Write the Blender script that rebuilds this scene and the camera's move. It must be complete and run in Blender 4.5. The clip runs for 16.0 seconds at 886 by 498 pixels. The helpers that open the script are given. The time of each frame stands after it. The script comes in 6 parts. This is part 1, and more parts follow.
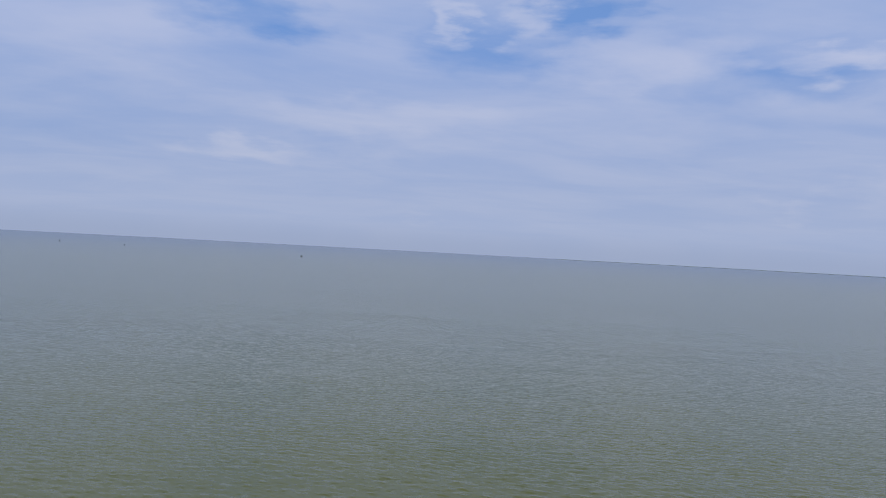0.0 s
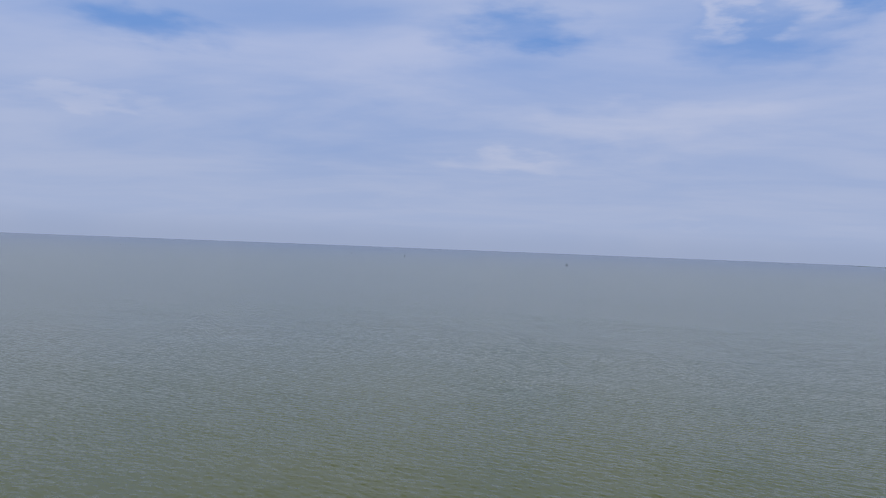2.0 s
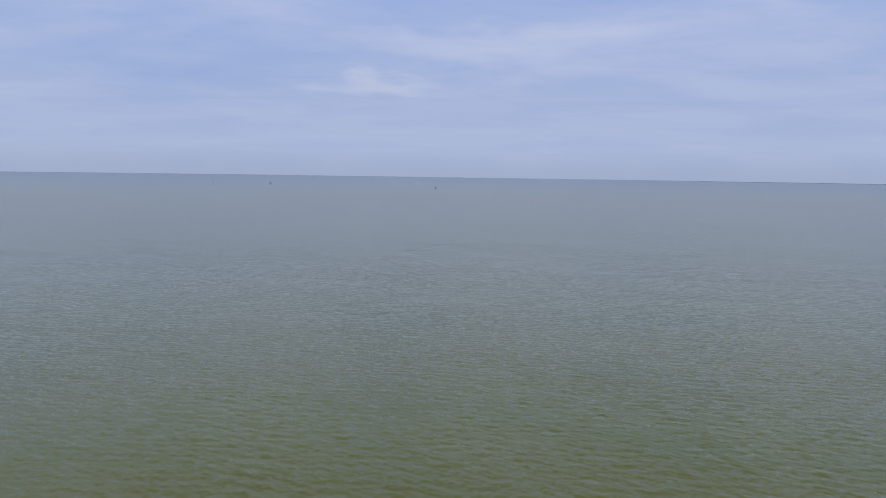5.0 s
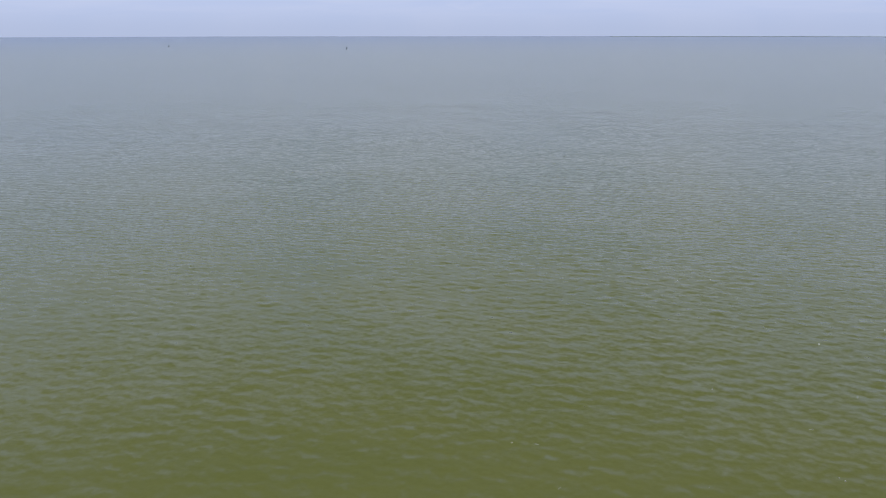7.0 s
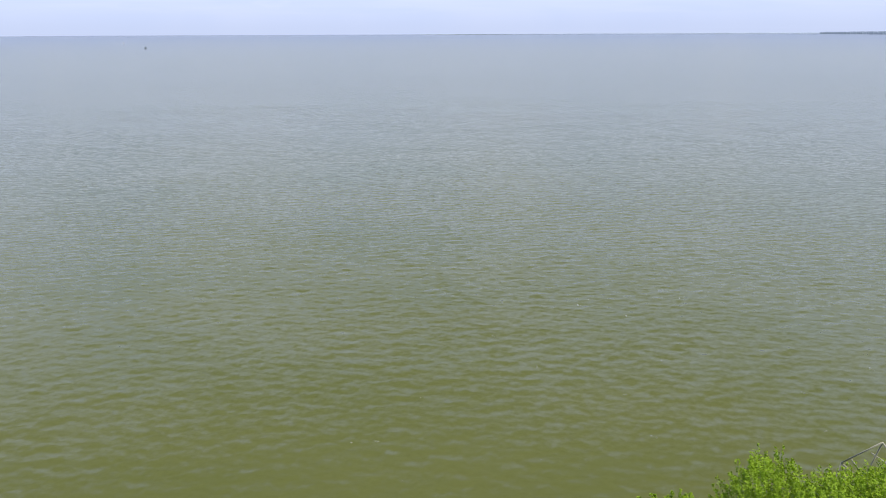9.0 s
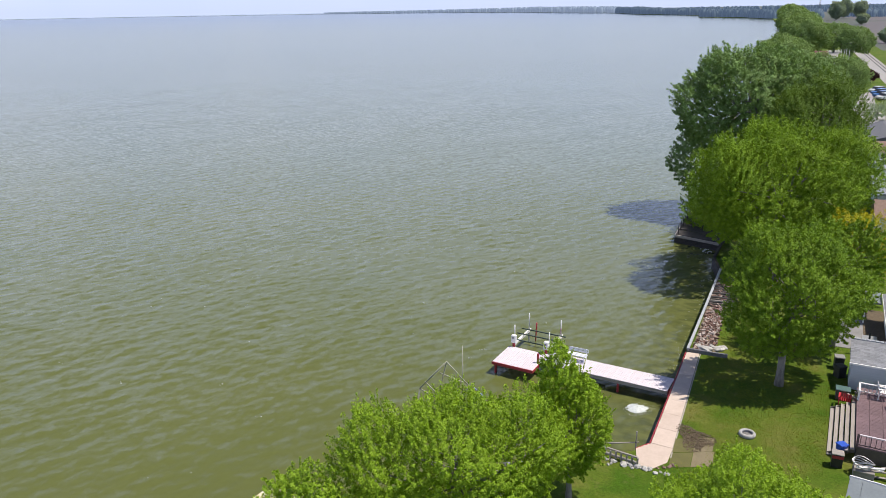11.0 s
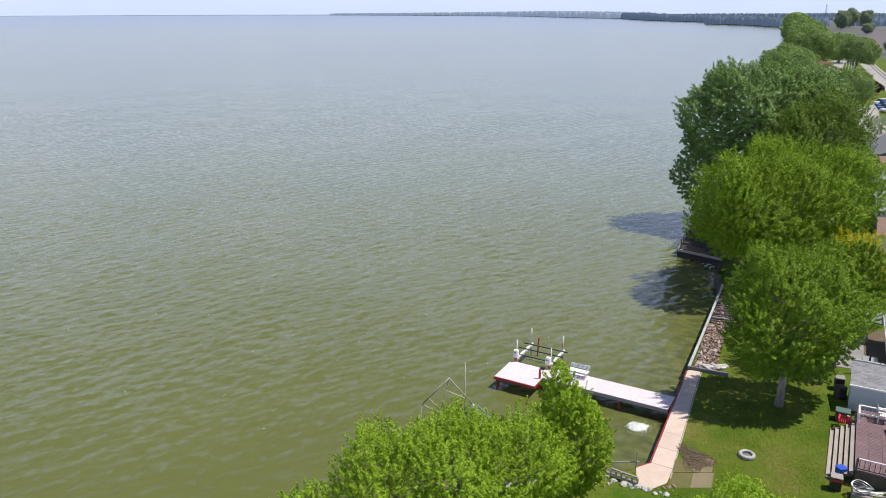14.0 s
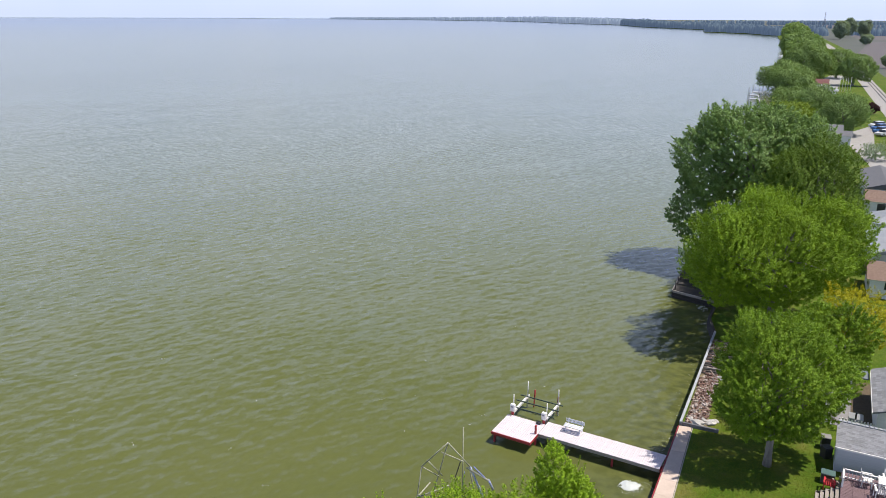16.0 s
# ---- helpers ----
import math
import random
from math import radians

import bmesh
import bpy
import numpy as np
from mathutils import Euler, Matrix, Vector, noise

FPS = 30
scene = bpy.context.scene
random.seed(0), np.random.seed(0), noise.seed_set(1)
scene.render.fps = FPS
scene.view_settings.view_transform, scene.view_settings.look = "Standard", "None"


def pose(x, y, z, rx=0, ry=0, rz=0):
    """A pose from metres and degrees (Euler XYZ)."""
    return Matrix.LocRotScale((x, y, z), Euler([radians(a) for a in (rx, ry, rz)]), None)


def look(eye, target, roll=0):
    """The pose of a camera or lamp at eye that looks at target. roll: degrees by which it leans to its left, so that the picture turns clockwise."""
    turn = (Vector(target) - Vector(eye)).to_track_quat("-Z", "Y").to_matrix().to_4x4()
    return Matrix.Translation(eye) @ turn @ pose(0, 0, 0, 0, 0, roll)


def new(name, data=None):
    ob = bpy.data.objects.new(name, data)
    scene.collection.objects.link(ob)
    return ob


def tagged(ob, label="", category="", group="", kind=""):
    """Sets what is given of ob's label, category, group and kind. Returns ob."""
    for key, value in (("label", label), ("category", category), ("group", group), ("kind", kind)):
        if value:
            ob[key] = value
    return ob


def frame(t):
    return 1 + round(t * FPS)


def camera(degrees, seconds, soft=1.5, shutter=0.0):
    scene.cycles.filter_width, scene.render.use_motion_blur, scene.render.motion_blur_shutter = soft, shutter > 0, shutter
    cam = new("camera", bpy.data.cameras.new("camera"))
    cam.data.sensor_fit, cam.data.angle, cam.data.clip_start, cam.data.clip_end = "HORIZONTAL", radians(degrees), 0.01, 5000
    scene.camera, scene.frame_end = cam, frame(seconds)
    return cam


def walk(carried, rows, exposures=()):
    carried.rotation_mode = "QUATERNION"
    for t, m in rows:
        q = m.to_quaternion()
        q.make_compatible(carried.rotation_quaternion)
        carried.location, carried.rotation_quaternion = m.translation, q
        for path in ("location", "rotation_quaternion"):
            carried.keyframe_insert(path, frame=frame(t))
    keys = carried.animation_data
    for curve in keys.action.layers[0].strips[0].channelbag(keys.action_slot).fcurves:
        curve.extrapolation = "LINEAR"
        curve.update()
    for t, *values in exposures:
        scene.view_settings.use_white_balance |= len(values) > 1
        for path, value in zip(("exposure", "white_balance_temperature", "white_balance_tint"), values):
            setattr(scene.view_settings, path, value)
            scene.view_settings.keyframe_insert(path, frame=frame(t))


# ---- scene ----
cam = camera(61.77, 16.0, soft=0.8)


def aim(x, y, z, yaw, pitch, roll):
    """The camera at a place, turned left by yaw, up by pitch, leaning left by roll."""
    return pose(x, y, z, 90 + pitch, 0, yaw) @ pose(0, 0, 0, 0, 0, roll)


PATH = [
    (0.0, aim(0.6, 0.1, 22, 44.65, 0.04, 3.09)),
    (0.5, aim(0.6, 0.1, 22, 52.41, -0.11, 2.94)),
    (1.0, aim(0.6, 0.1, 22, 64.9, -0.34, 2.8)),
    (1.5, aim(0.6, 0.1, 22, 66.48, -0.36, 2.61)),
    (2.0, aim(0.6, 0.1, 22, 64.96, -0.24, 2.26)),
    (2.5, aim(0.6, 0.1, 22, 63.31, -0.14, 2.02)),
    (3.0, aim(0.6, 0.1, 22, 63.3, -0.05, 1.75)),
    (3.5, aim(0.6, 0.1, 22, 61.12, 0.08, 1.54)),
    (4.0, aim(0.6, 0.1, 22, 54.87, 0.15, 1.25)),
    (4.2, aim(0.6, 0.1, 22, 54.5, 0.1, 1.2)),
    (4.7, aim(0.6, 0.1, 22, 54.6, -2.8, 1)),
    (5.3, aim(0.6, 0.1, 22, 55, -9.2, 0.75)),
    (5.9, aim(0.6, 0.1, 22, 55.3, -15.2, 0.5)),
    (6.3, aim(0.6, 0.1, 22, 54.95, -16.3, 0.39)),
    (7.0, aim(0.6, 0.1, 22, 48.27, -16.27, -0.06)),
    (7.5, aim(0.6, 0.1, 22, 46.57, -16.32, -0.07)),
    (8.0, aim(0.6, 0.1, 22, 43.57, -16.39, -0.08)),
    (8.5, aim(0.6, 0.1, 22, 39.17, -16.4, -0.12)),
    (9.0, aim(0.6, 0.1, 22, 34.3, -16.41, -0.24)),
    (9.5, aim(0.53, 0.1, 22.05, 24.69, -16.7, -0.79)),
    (9.8, aim(0.47, 0.07, 22.07, 18.74, -16.87, -1.05)),
    (10.0, aim(0.3, 0, 22.1, 11.39, -17.12, -1.38)),
    (10.2, aim(0.23, 0, 22.1, 4.54, -17.43, -1.65)),
    (10.5, aim(0.15, 0, 22.08, 0.2, -17.8, -1.45)),
    (11.2, aim(0.08, 0, 22.03, -0.2, -18.05, -0.95)),
    (12.5, aim(0, 0, 22, 0, -18.11, -0.5)),
    (13.0, aim(-0.01, -0.02, 22.12, -0.03, -18.08, -0.37)),
    (13.5, aim(-0.01, -0.02, 22.25, -0.03, -17.92, -0.31)),
    (14.0, aim(-0.04, -0.06, 22.89, -0.05, -17.85, -0.15)),
    (14.5, aim(-0.06, -0.12, 23.75, -0.1, -17.77, -0.12)),
    (15.0, aim(-0.06, -0.24, 24.67, -0.1, -17.62, -0.05)),
    (15.5, aim(-0.07, -0.32, 25.77, -0.13, -17.5, 0.11)),
    (16.0, aim(-0.11, -0.36, 26.76, -0.16, -17.58, 0.24)),
]
EXPOSURES = [(0.0, -0.86, 6440, 11), (4.2, -0.84, 6440, 11), (6.3, -0.55, 6600, 12), (7.0, -0.45, 6680, 12), (8.0, -0.24, 6760, 12), (9.0, -0.05, 6800, 12), (10.0, 0.04, 6820, 12), (12.5, 0.11, 6840, 12), (16.0, 0.13, 6840, 12)]
walk(cam, PATH, EXPOSURES)

# ---------------------------------------------------------------- light
SUN_ELEV, SUN_AZ = radians(64), radians(91)   # azimuth clockwise from +y

world = bpy.data.worlds.new("sky")
scene.world = world
world.use_nodes = True


# clouds and gaps that stand out: degrees west of +y, degrees up, half width, half height, amount
CLOUDS = [
    (42.2, 15.4, 6.6, 2.4, -0.32), (35.0, 18.2, 4.1, 1.9, -0.42), (18.3, 13.4, 6.6, 2.2, -0.32), (16.6, 14.2, 5.2, 1.2, 0.59),
    (29.8, 14.9, 9.3, 2.7, 0.29), (51.0, 9.9, 16.4, 1.4, 0.21), (60.3, 6.7, 7.1, 0.9, 0.41), (50.9, 7.2, 5.5, 1.1, -0.21),
    (47.7, 2.2, 1.5, 0.4, 0.21), (14.7, 5.6, 3.3, 1.5, 0.29), (19.6, 4.2, 2.5, 0.5, 0.28), (60.7, 16.2, 7.6, 1.7, -0.32),
    (72.9, 7.4, 10.4, 3.5, -0.17), (44.9, 16.9, 1.5, 1.5, 0.34), (39.2, 17.2, 2.7, 1.9, 0.34), (87.4, 14.6, 6.0, 1.5, -0.35),
    (91.3, 9.3, 6.0, 0.7, 0.29), (59.6, 16.6, 4.9, 2.1, -0.17),
]


def build_sky():
    nt = world.node_tree
    nt.nodes.clear()
    N = lambda kind: nt.nodes.new(kind)
    L = nt.links.new
    out, bg = N("ShaderNodeOutputWorld"), N("ShaderNodeBackground")
    sky = N("ShaderNodeTexSky")
    sky.sky_type = "NISHITA"
    sky.sun_disc = False
    sky.sun_elevation, sky.sun_rotation = SUN_ELEV, SUN_AZ
    sky.air_density, sky.dust_density, sky.ozone_density = 0.8, 1.0, 2.0
    tc = N("ShaderNodeTexCoord")
    sep = N("ShaderNodeSeparateXYZ")
    L(tc.outputs["Generated"], sep.inputs[0])
    # the sky's colour goes on level below the horizon
    up = N("ShaderNodeMath"); up.operation = "MAXIMUM"; up.inputs[1].default_value = 0.02
    L(sep.outputs["Z"], up.inputs[0])
    flat = N("ShaderNodeCombineXYZ")
    L(sep.outputs["X"], flat.inputs[0]); L(sep.outputs["Y"], flat.inputs[1]); L(up.outputs[0], flat.inputs[2])
    L(flat.outputs[0], sky.inputs["Vector"])
    # a sheet of cloud overhead: direction divided by height
    hgt = N("ShaderNodeMath"); hgt.operation = "ADD"; hgt.inputs[1].default_value = 0.10
    L(up.outputs[0], hgt.inputs[0])
    plane = N("ShaderNodeVectorMath"); plane.operation = "DIVIDE"
    hv = N("ShaderNodeCombineXYZ")
    for i in range(3):
        L(hgt.outputs[0], hv.inputs[i])
    L(flat.outputs[0], plane.inputs[0]); L(hv.outputs[0], plane.inputs[1])
    rot = N("ShaderNodeMapping")
    rot.vector_type = "TEXTURE"
    rot.inputs["Rotation"].default_value = (0, 0, radians(48))
    rot.inputs["Scale"].default_value = (1.45, 0.95, 1.0)
    rot.inputs["Location"].default_value = (0.6, 2.35, 0.0)
    L(plane.outputs[0], rot.inputs["Vector"])
    broad, fine = N("ShaderNodeTexNoise"), N("ShaderNodeTexNoise")
    broad.inputs["Scale"].default_value, broad.inputs["Detail"].default_value, broad.inputs["Roughness"].default_value = 1.1, 5, 0.5
    broad.inputs["Distortion"].default_value = 0.5
    fine.inputs["Scale"].default_value, fine.inputs["Detail"].default_value, fine.inputs["Roughness"].default_value = 4.2, 6, 0.55
    sheet_xy = N("ShaderNodeVectorMath"); sheet_xy.operation = "MULTIPLY"; sheet_xy.inputs[1].default_value = (1, 1, 0)
    L(rot.outputs[0], sheet_xy.inputs[0])
    L(sheet_xy.outputs[0], broad.inputs["Vector"]); L(sheet_xy.outputs[0], fine.inputs["Vector"])
    mix = N("ShaderNodeMath"); mix.operation = "MULTIPLY_ADD"; mix.inputs[1].default_value = 0.17
    L(fine.outputs["Fac"], mix.inputs[0]); L(broad.outputs["Fac"], mix.inputs[2])
    cover = N("ShaderNodeMapRange")
    cover.inputs["From Min"].default_value, cover.inputs["From Max"].default_value = 0.32, 0.84
    cover.inputs["To Min"].default_value, cover.inputs["To Max"].default_value = 0.27, 0.75
    cover.interpolation_type = "SMOOTHSTEP"
    L(mix.outputs[0], cover.inputs["Value"])
    # single clouds and blue gaps low in the sky, their edges frayed
    level = N("ShaderNodeMath"); level.operation = "ARCSINE"
    L(sep.outputs["Z"], level.inputs[0])
    west = N("ShaderNodeMath"); west.operation = "MULTIPLY"; west.inputs[1].default_value = -1
    L(sep.outputs["X"], west.inputs[0])
    round_ = N("ShaderNodeMath"); round_.operation = "ARCTAN2"
    L(west.outputs[0], round_.inputs[0]); L(sep.outputs["Y"], round_.inputs[1])
    spot = N("ShaderNodeCombineXYZ")
    L(round_.outputs[0], spot.inputs[0]); L(level.outputs[0], spot.inputs[1])
    fray = N("ShaderNodeTexNoise")
    fray.inputs["Scale"].default_value, fray.inputs["Detail"].default_value = 13, 5
    fmap = N("ShaderNodeMapping"); fmap.inputs["Scale"].default_value = (1, 3, 1)
    L(spot.outputs[0], fmap.inputs["Vector"]); L(fmap.outputs[0], fray.inputs["Vector"])
    shove = N("ShaderNodeVectorMath"); shove.operation = "MULTIPLY_ADD"
    shove.inputs[1].default_value, shove.inputs[2].default_value = (0.20, 0.075, 0), (-0.10, -0.0375, 0)
    L(fray.outputs["Color"], shove.inputs[0])
    frayed = N("ShaderNodeVectorMath"); frayed.operation = "ADD"
    L(spot.outputs[0], frayed.inputs[0]); L(shove.outputs[0], frayed.inputs[1])
    total = cover.outputs[0]
    for az, el, wide, high, amount in CLOUDS:
        one = N("ShaderNodeMapping"); one.vector_type = "TEXTURE"
        one.inputs["Location"].default_value = (radians(az), radians(el), 0)
        one.inputs["Scale"].default_value = (radians(wide), radians(high), 1)
        L(frayed.outputs[0], one.inputs["Vector"])
        far_ = N("ShaderNodeVectorMath"); far_.operation = "LENGTH"
        L(one.outputs[0], far_.inputs[0])
        soft_ = N("ShaderNodeMapRange"); soft_.interpolation_type = "SMOOTHSTEP"
        soft_.inputs["From Min"].default_value, soft_.inputs["From Max"].default_value = 0.15, 1.25
        soft_.inputs["To Min"].default_value, soft_.inputs["To Max"].default_value = amount, 0.0
        L(far_.outputs["Value"], soft_.inputs["Value"])
        add = N("ShaderNodeMath"); add.operation = "ADD"
        L(total, add.inputs[0]); L(soft_.outputs[0], add.inputs[1])
        total = add.outputs[0]
    clamp = N("ShaderNodeClamp")
    clamp.inputs["Min"].default_value = 0.03
    L(total, clamp.inputs["Value"])
    cloud = N("ShaderNodeMixRGB")
    cloud.inputs["Color2"].default_value = (10.6, 11.5, 14.9, 1)
    deep = N("ShaderNodeMixRGB"); deep.blend_type = "MULTIPLY"; deep.inputs["Fac"].default_value = 1.0
    deep.inputs["Color2"].default_value = (0.45, 0.60, 0.88, 1)
    L(sky.outputs[0], deep.inputs["Color1"])
    # paler, brighter blue low down
    low = N("ShaderNodeMapRange"); low.interpolation_type = "SMOOTHSTEP"
    low.inputs["From Min"].default_value, low.inputs["From Max"].default_value = 0.30, 0.54
    low.inputs["To Min"].default_value, low.inputs["To Max"].default_value = 0.9, 0.0
    L(sep.outputs["Z"], low.inputs["Value"])
    pale = N("ShaderNodeMixRGB")
    pale.inputs["Color2"].default_value = (3.3, 6.5, 13.8, 1)
    L(low.outputs[0], pale.inputs["Fac"]); L(deep.outputs[0], pale.inputs["Color1"])
    # the cloud sheet thins out overhead
    thin = N("ShaderNodeMapRange"); thin.interpolation_type = "SMOOTHSTEP"
    thin.inputs["From Min"].default_value, thin.inputs["From Max"].default_value = 0.33, 0.54
    thin.inputs["To Min"].default_value, thin.inputs["To Max"].default_value = 1.0, 0.05
    L(sep.outputs["Z"], thin.inputs["Value"])
    left_over = N("ShaderNodeMath"); left_over.operation = "MULTIPLY"
    L(clamp.outputs[0], left_over.inputs[0]); L(thin.outputs[0], left_over.inputs[1])
    L(left_over.outputs[0], cloud.inputs["Fac"]); L(pale.outputs[0], cloud.inputs["Color1"])
    # haze low over the water
    haze_f = N("ShaderNodeMapRange")
    haze_f.inputs["From Min"].default_value, haze_f.inputs["From Max"].default_value = 0.0, 0.25
    haze_f.inputs["To Min"].default_value, haze_f.inputs["To Max"].default_value = 0.95, 0.0
    L(sep.outputs["Z"], haze_f.inputs["Value"])
    haze = N("ShaderNodeMixRGB")
    L(haze_f.outputs[0], haze.inputs["Fac"]); L(cloud.outputs[0], haze.inputs["Color1"])
    dim_f = N("ShaderNodeMapRange"); dim_f.interpolation_type = "SMOOTHSTEP"
    dim_f.inputs["From Min"].default_value, dim_f.inputs["From Max"].default_value = 0.0, 0.04
    L(sep.outputs["Z"], dim_f.inputs["Value"])
    dim = N("ShaderNodeMixRGB")
    dim.inputs["Color1"].default_value, dim.inputs["Color2"].default_value = (6.7, 8.0, 11.2, 1), (7.7, 9.1, 12.6, 1)
    L(dim_f.outputs[0], dim.inputs["Fac"]); L(dim.outputs[0], haze.inputs["Color2"])
    L(haze.outputs[0], bg.inputs["Color"])
    bg.inputs["Strength"].default_value = 0.09
    L(bg.outputs[0], out.inputs[0])


build_sky()

sun = new("sun", bpy.data.lights.new("sun", "SUN"))
sun.data.energy, sun.data.angle, sun.data.color = 5.0, radians(0.53), (1.0, 0.95, 0.88)
sun.matrix_world = look((0, 0, 0), (-math.sin(SUN_AZ) * math.cos(SUN_ELEV), -math.cos(SUN_AZ) * math.cos(SUN_ELEV), -math.sin(SUN_ELEV)))


# ---------------------------------------------------------------- helpers
def part(name, bm, material, parent=None, label=""):
    """Links a bmesh, or a ready mesh, as one object under a thing or a part."""
    if isinstance(bm, bpy.types.Mesh):
        me = bm
    else:
        me = bpy.data.meshes.new(name)
        bm.normal_update()
        bm.to_mesh(me)
        bm.free()
    me.name = name
    if material and not me.materials:
        me.materials.append(material)
    ob = new(name, me)
    if parent:
        ob.parent = parent
    return tagged(ob, label)


def thing(name, place=(0, 0, 0), turn=0, label="", category="", group="", kind=""):
    ob = new(name)
    ob.empty_display_size = 0.2
    ob.matrix_basis = pose(*place, 0, 0, turn)
    return tagged(ob, label, category, group, kind)


def box(bm, a, b, bevel=0.0, m=None):
    """A box from corner a to corner b, its edges rounded by bevel."""
    a, b = Vector(a), Vector(b)
    made = bmesh.ops.create_cube(bm, size=1.0)["verts"]
    size, mid = b - a, (a + b) / 2
    for v in made:
        v.co = Vector((v.co.x * size.x, v.co.y * size.y, v.co.z * size.z)) + mid
    if bevel:
        edges = list({e for v in made for e in v.link_edges})
        made = bmesh.ops.bevel(bm, geom=edges, offset=bevel, segments=1, affect="EDGES")["verts"]
    if m:
        for v in made:
            v.co = m @ v.co
    return made


def beam(bm, p, q, w, h=None, bevel=0.0):
    """A bar with a rectangular section from p to q."""
    p, q = Vector(p), Vector(q)
    h = h or w
    d = q - p
    m = Matrix.Translation((p + q) / 2) @ d.to_track_quat("X", "Z").to_matrix().to_4x4()
    return box(bm, (-d.length / 2, -w / 2, -h / 2), (d.length / 2, w / 2, h / 2), bevel, m)


def tube(bm, points, radii, sides=8, cap=True):
    """A tapered tube through the points."""
    rings = []
    n = len(points)
    for i, p in enumerate(points):
        p = Vector(p)
        d = (Vector(points[min(i + 1, n - 1)]) - Vector(points[max(i - 1, 0)])).normalized()
        q = d.to_track_quat("Z", "Y").to_matrix()
        rings.append([bm.verts.new(p + q @ Vector((math.cos(a) * radii[i], math.sin(a) * radii[i], 0)))
                      for a in (2 * math.pi * k / sides for k in range(sides))])
    for r0, r1 in zip(rings[:-1], rings[1:]):
        for k in range(sides):
            bm.faces.new((r0[k], r0[(k + 1) % sides], r1[(k + 1) % sides], r1[k])).smooth = True
    if cap:
        bm.faces.new(rings[-1])
        bm.faces.new(rings[0][::-1])


def sheet(bm, outline, z0, z1):
    """A slab with an outline in plan, from z0 up to z1."""
    low = [bm.verts.new((x, y, z0)) for x, y in outline]
    top = [bm.verts.new((x, y, z1)) for x, y in outline]
    n = len(outline)
    for i in range(n):
        bm.faces.new((low[i], low[(i + 1) % n], top[(i + 1) % n], top[i]))
    bm.faces.new(top)
    bm.faces.new(low[::-1])
    bmesh.ops.recalc_face_normals(bm, faces=bm.faces[:])


def mesh_of(name, verts, faces, smooth=False):
    """A mesh from numpy arrays of places and of faces with equal sides."""
    me = bpy.data.meshes.new(name)
    k = faces.shape[1]
    me.vertices.add(len(verts))
    me.vertices.foreach_set("co", np.asarray(verts, dtype=np.float32).ravel())
    me.loops.add(faces.size)
    me.loops.foreach_set("vertex_index", faces.astype(np.int32).ravel())
    me.polygons.add(len(faces))
    me.polygons.foreach_set("loop_start", np.arange(0, faces.size, k, dtype=np.int32))
    if smooth:
        me.polygons.foreach_set("use_smooth", np.ones(len(faces), dtype=bool))
    me.update(calc_edges=True)
    return me


# ---------------------------------------------------------------- materials
class Mat:
    """A node material with a Principled shader and short calls for its nodes."""

    def __init__(self, name, color, rough=0.7, metal=0.0):
        self.m = bpy.data.materials.new(name)
        self.m.use_nodes = True
        self.nt = self.m.node_tree
        self.b = self.nt.nodes["Principled BSDF"]
        self.set("Base Color", (*color, 1))
        self.set("Roughness", rough)
        self.set("Metallic", metal)
        self.tc = self.nt.nodes.new("ShaderNodeTexCoord")

    def set(self, key, value):
        self.b.inputs[key].default_value = value

    def node(self, kind, **inputs):
        n = self.nt.nodes.new(kind)
        for k, v in inputs.items():
            n.inputs[k.replace("_", " ")].default_value = v
        return n

    def link(self, a, b):
        self.nt.links.new(a, b)

    def noise(self, scale, detail=4, rough=0.6, stretch=(1, 1, 1), turn=0.0, world=False):
        mp = self.node("ShaderNodeMapping", Scale=stretch, Rotation=(0, 0, turn))
        if world:
            geo = self.node("ShaderNodeNewGeometry")
            self.link(geo.outputs["Position"], mp.inputs["Vector"])
        else:
            self.link(self.tc.outputs["Object"], mp.inputs["Vector"])
        n = self.node("ShaderNodeTexNoise", Scale=scale, Detail=detail, Roughness=rough)
        self.link(mp.outputs[0], n.inputs["Vector"])
        return n.outputs["Fac"]

    def ramp(self, fac, stops):
        r = self.node("ShaderNodeValToRGB")
        e = r.color_ramp.elements
        while len(e) < len(stops):
            e.new(0.5)
        for el, (p, c) in zip(e, stops):
            el.position, el.color = p, (*c, 1)
        self.link(fac, r.inputs[0])
        return r.outputs[0]

    def mix(self, fac, a, b, kind="MIX"):
        n = self.nt.nodes.new("ShaderNodeMixRGB")
        n.blend_type = kind
        for s, v in (("Fac", fac), ("Color1", a), ("Color2", b)):
            if isinstance(v, bpy.types.NodeSocket):
                self.link(v, n.inputs[s])
            elif isinstance(v, tuple):
                n.inputs[s].default_value = (*v, 1)
            else:
                n.inputs[s].default_value = v
        return n.outputs[0]

    def color(self, out):
        self.link(out, self.b.inputs["Base Color"])
        return self

    def bump(self, fac, strength=0.4, distance=0.02, after=None):
        n = self.node("ShaderNodeBump", Strength=strength, Distance=distance)
        self.link(fac, n.inputs["Height"])
        if after:
            self.link(after, n.inputs["Normal"])
        self.link(n.outputs[0], self.b.inputs["Normal"])
        return n.outputs[0]


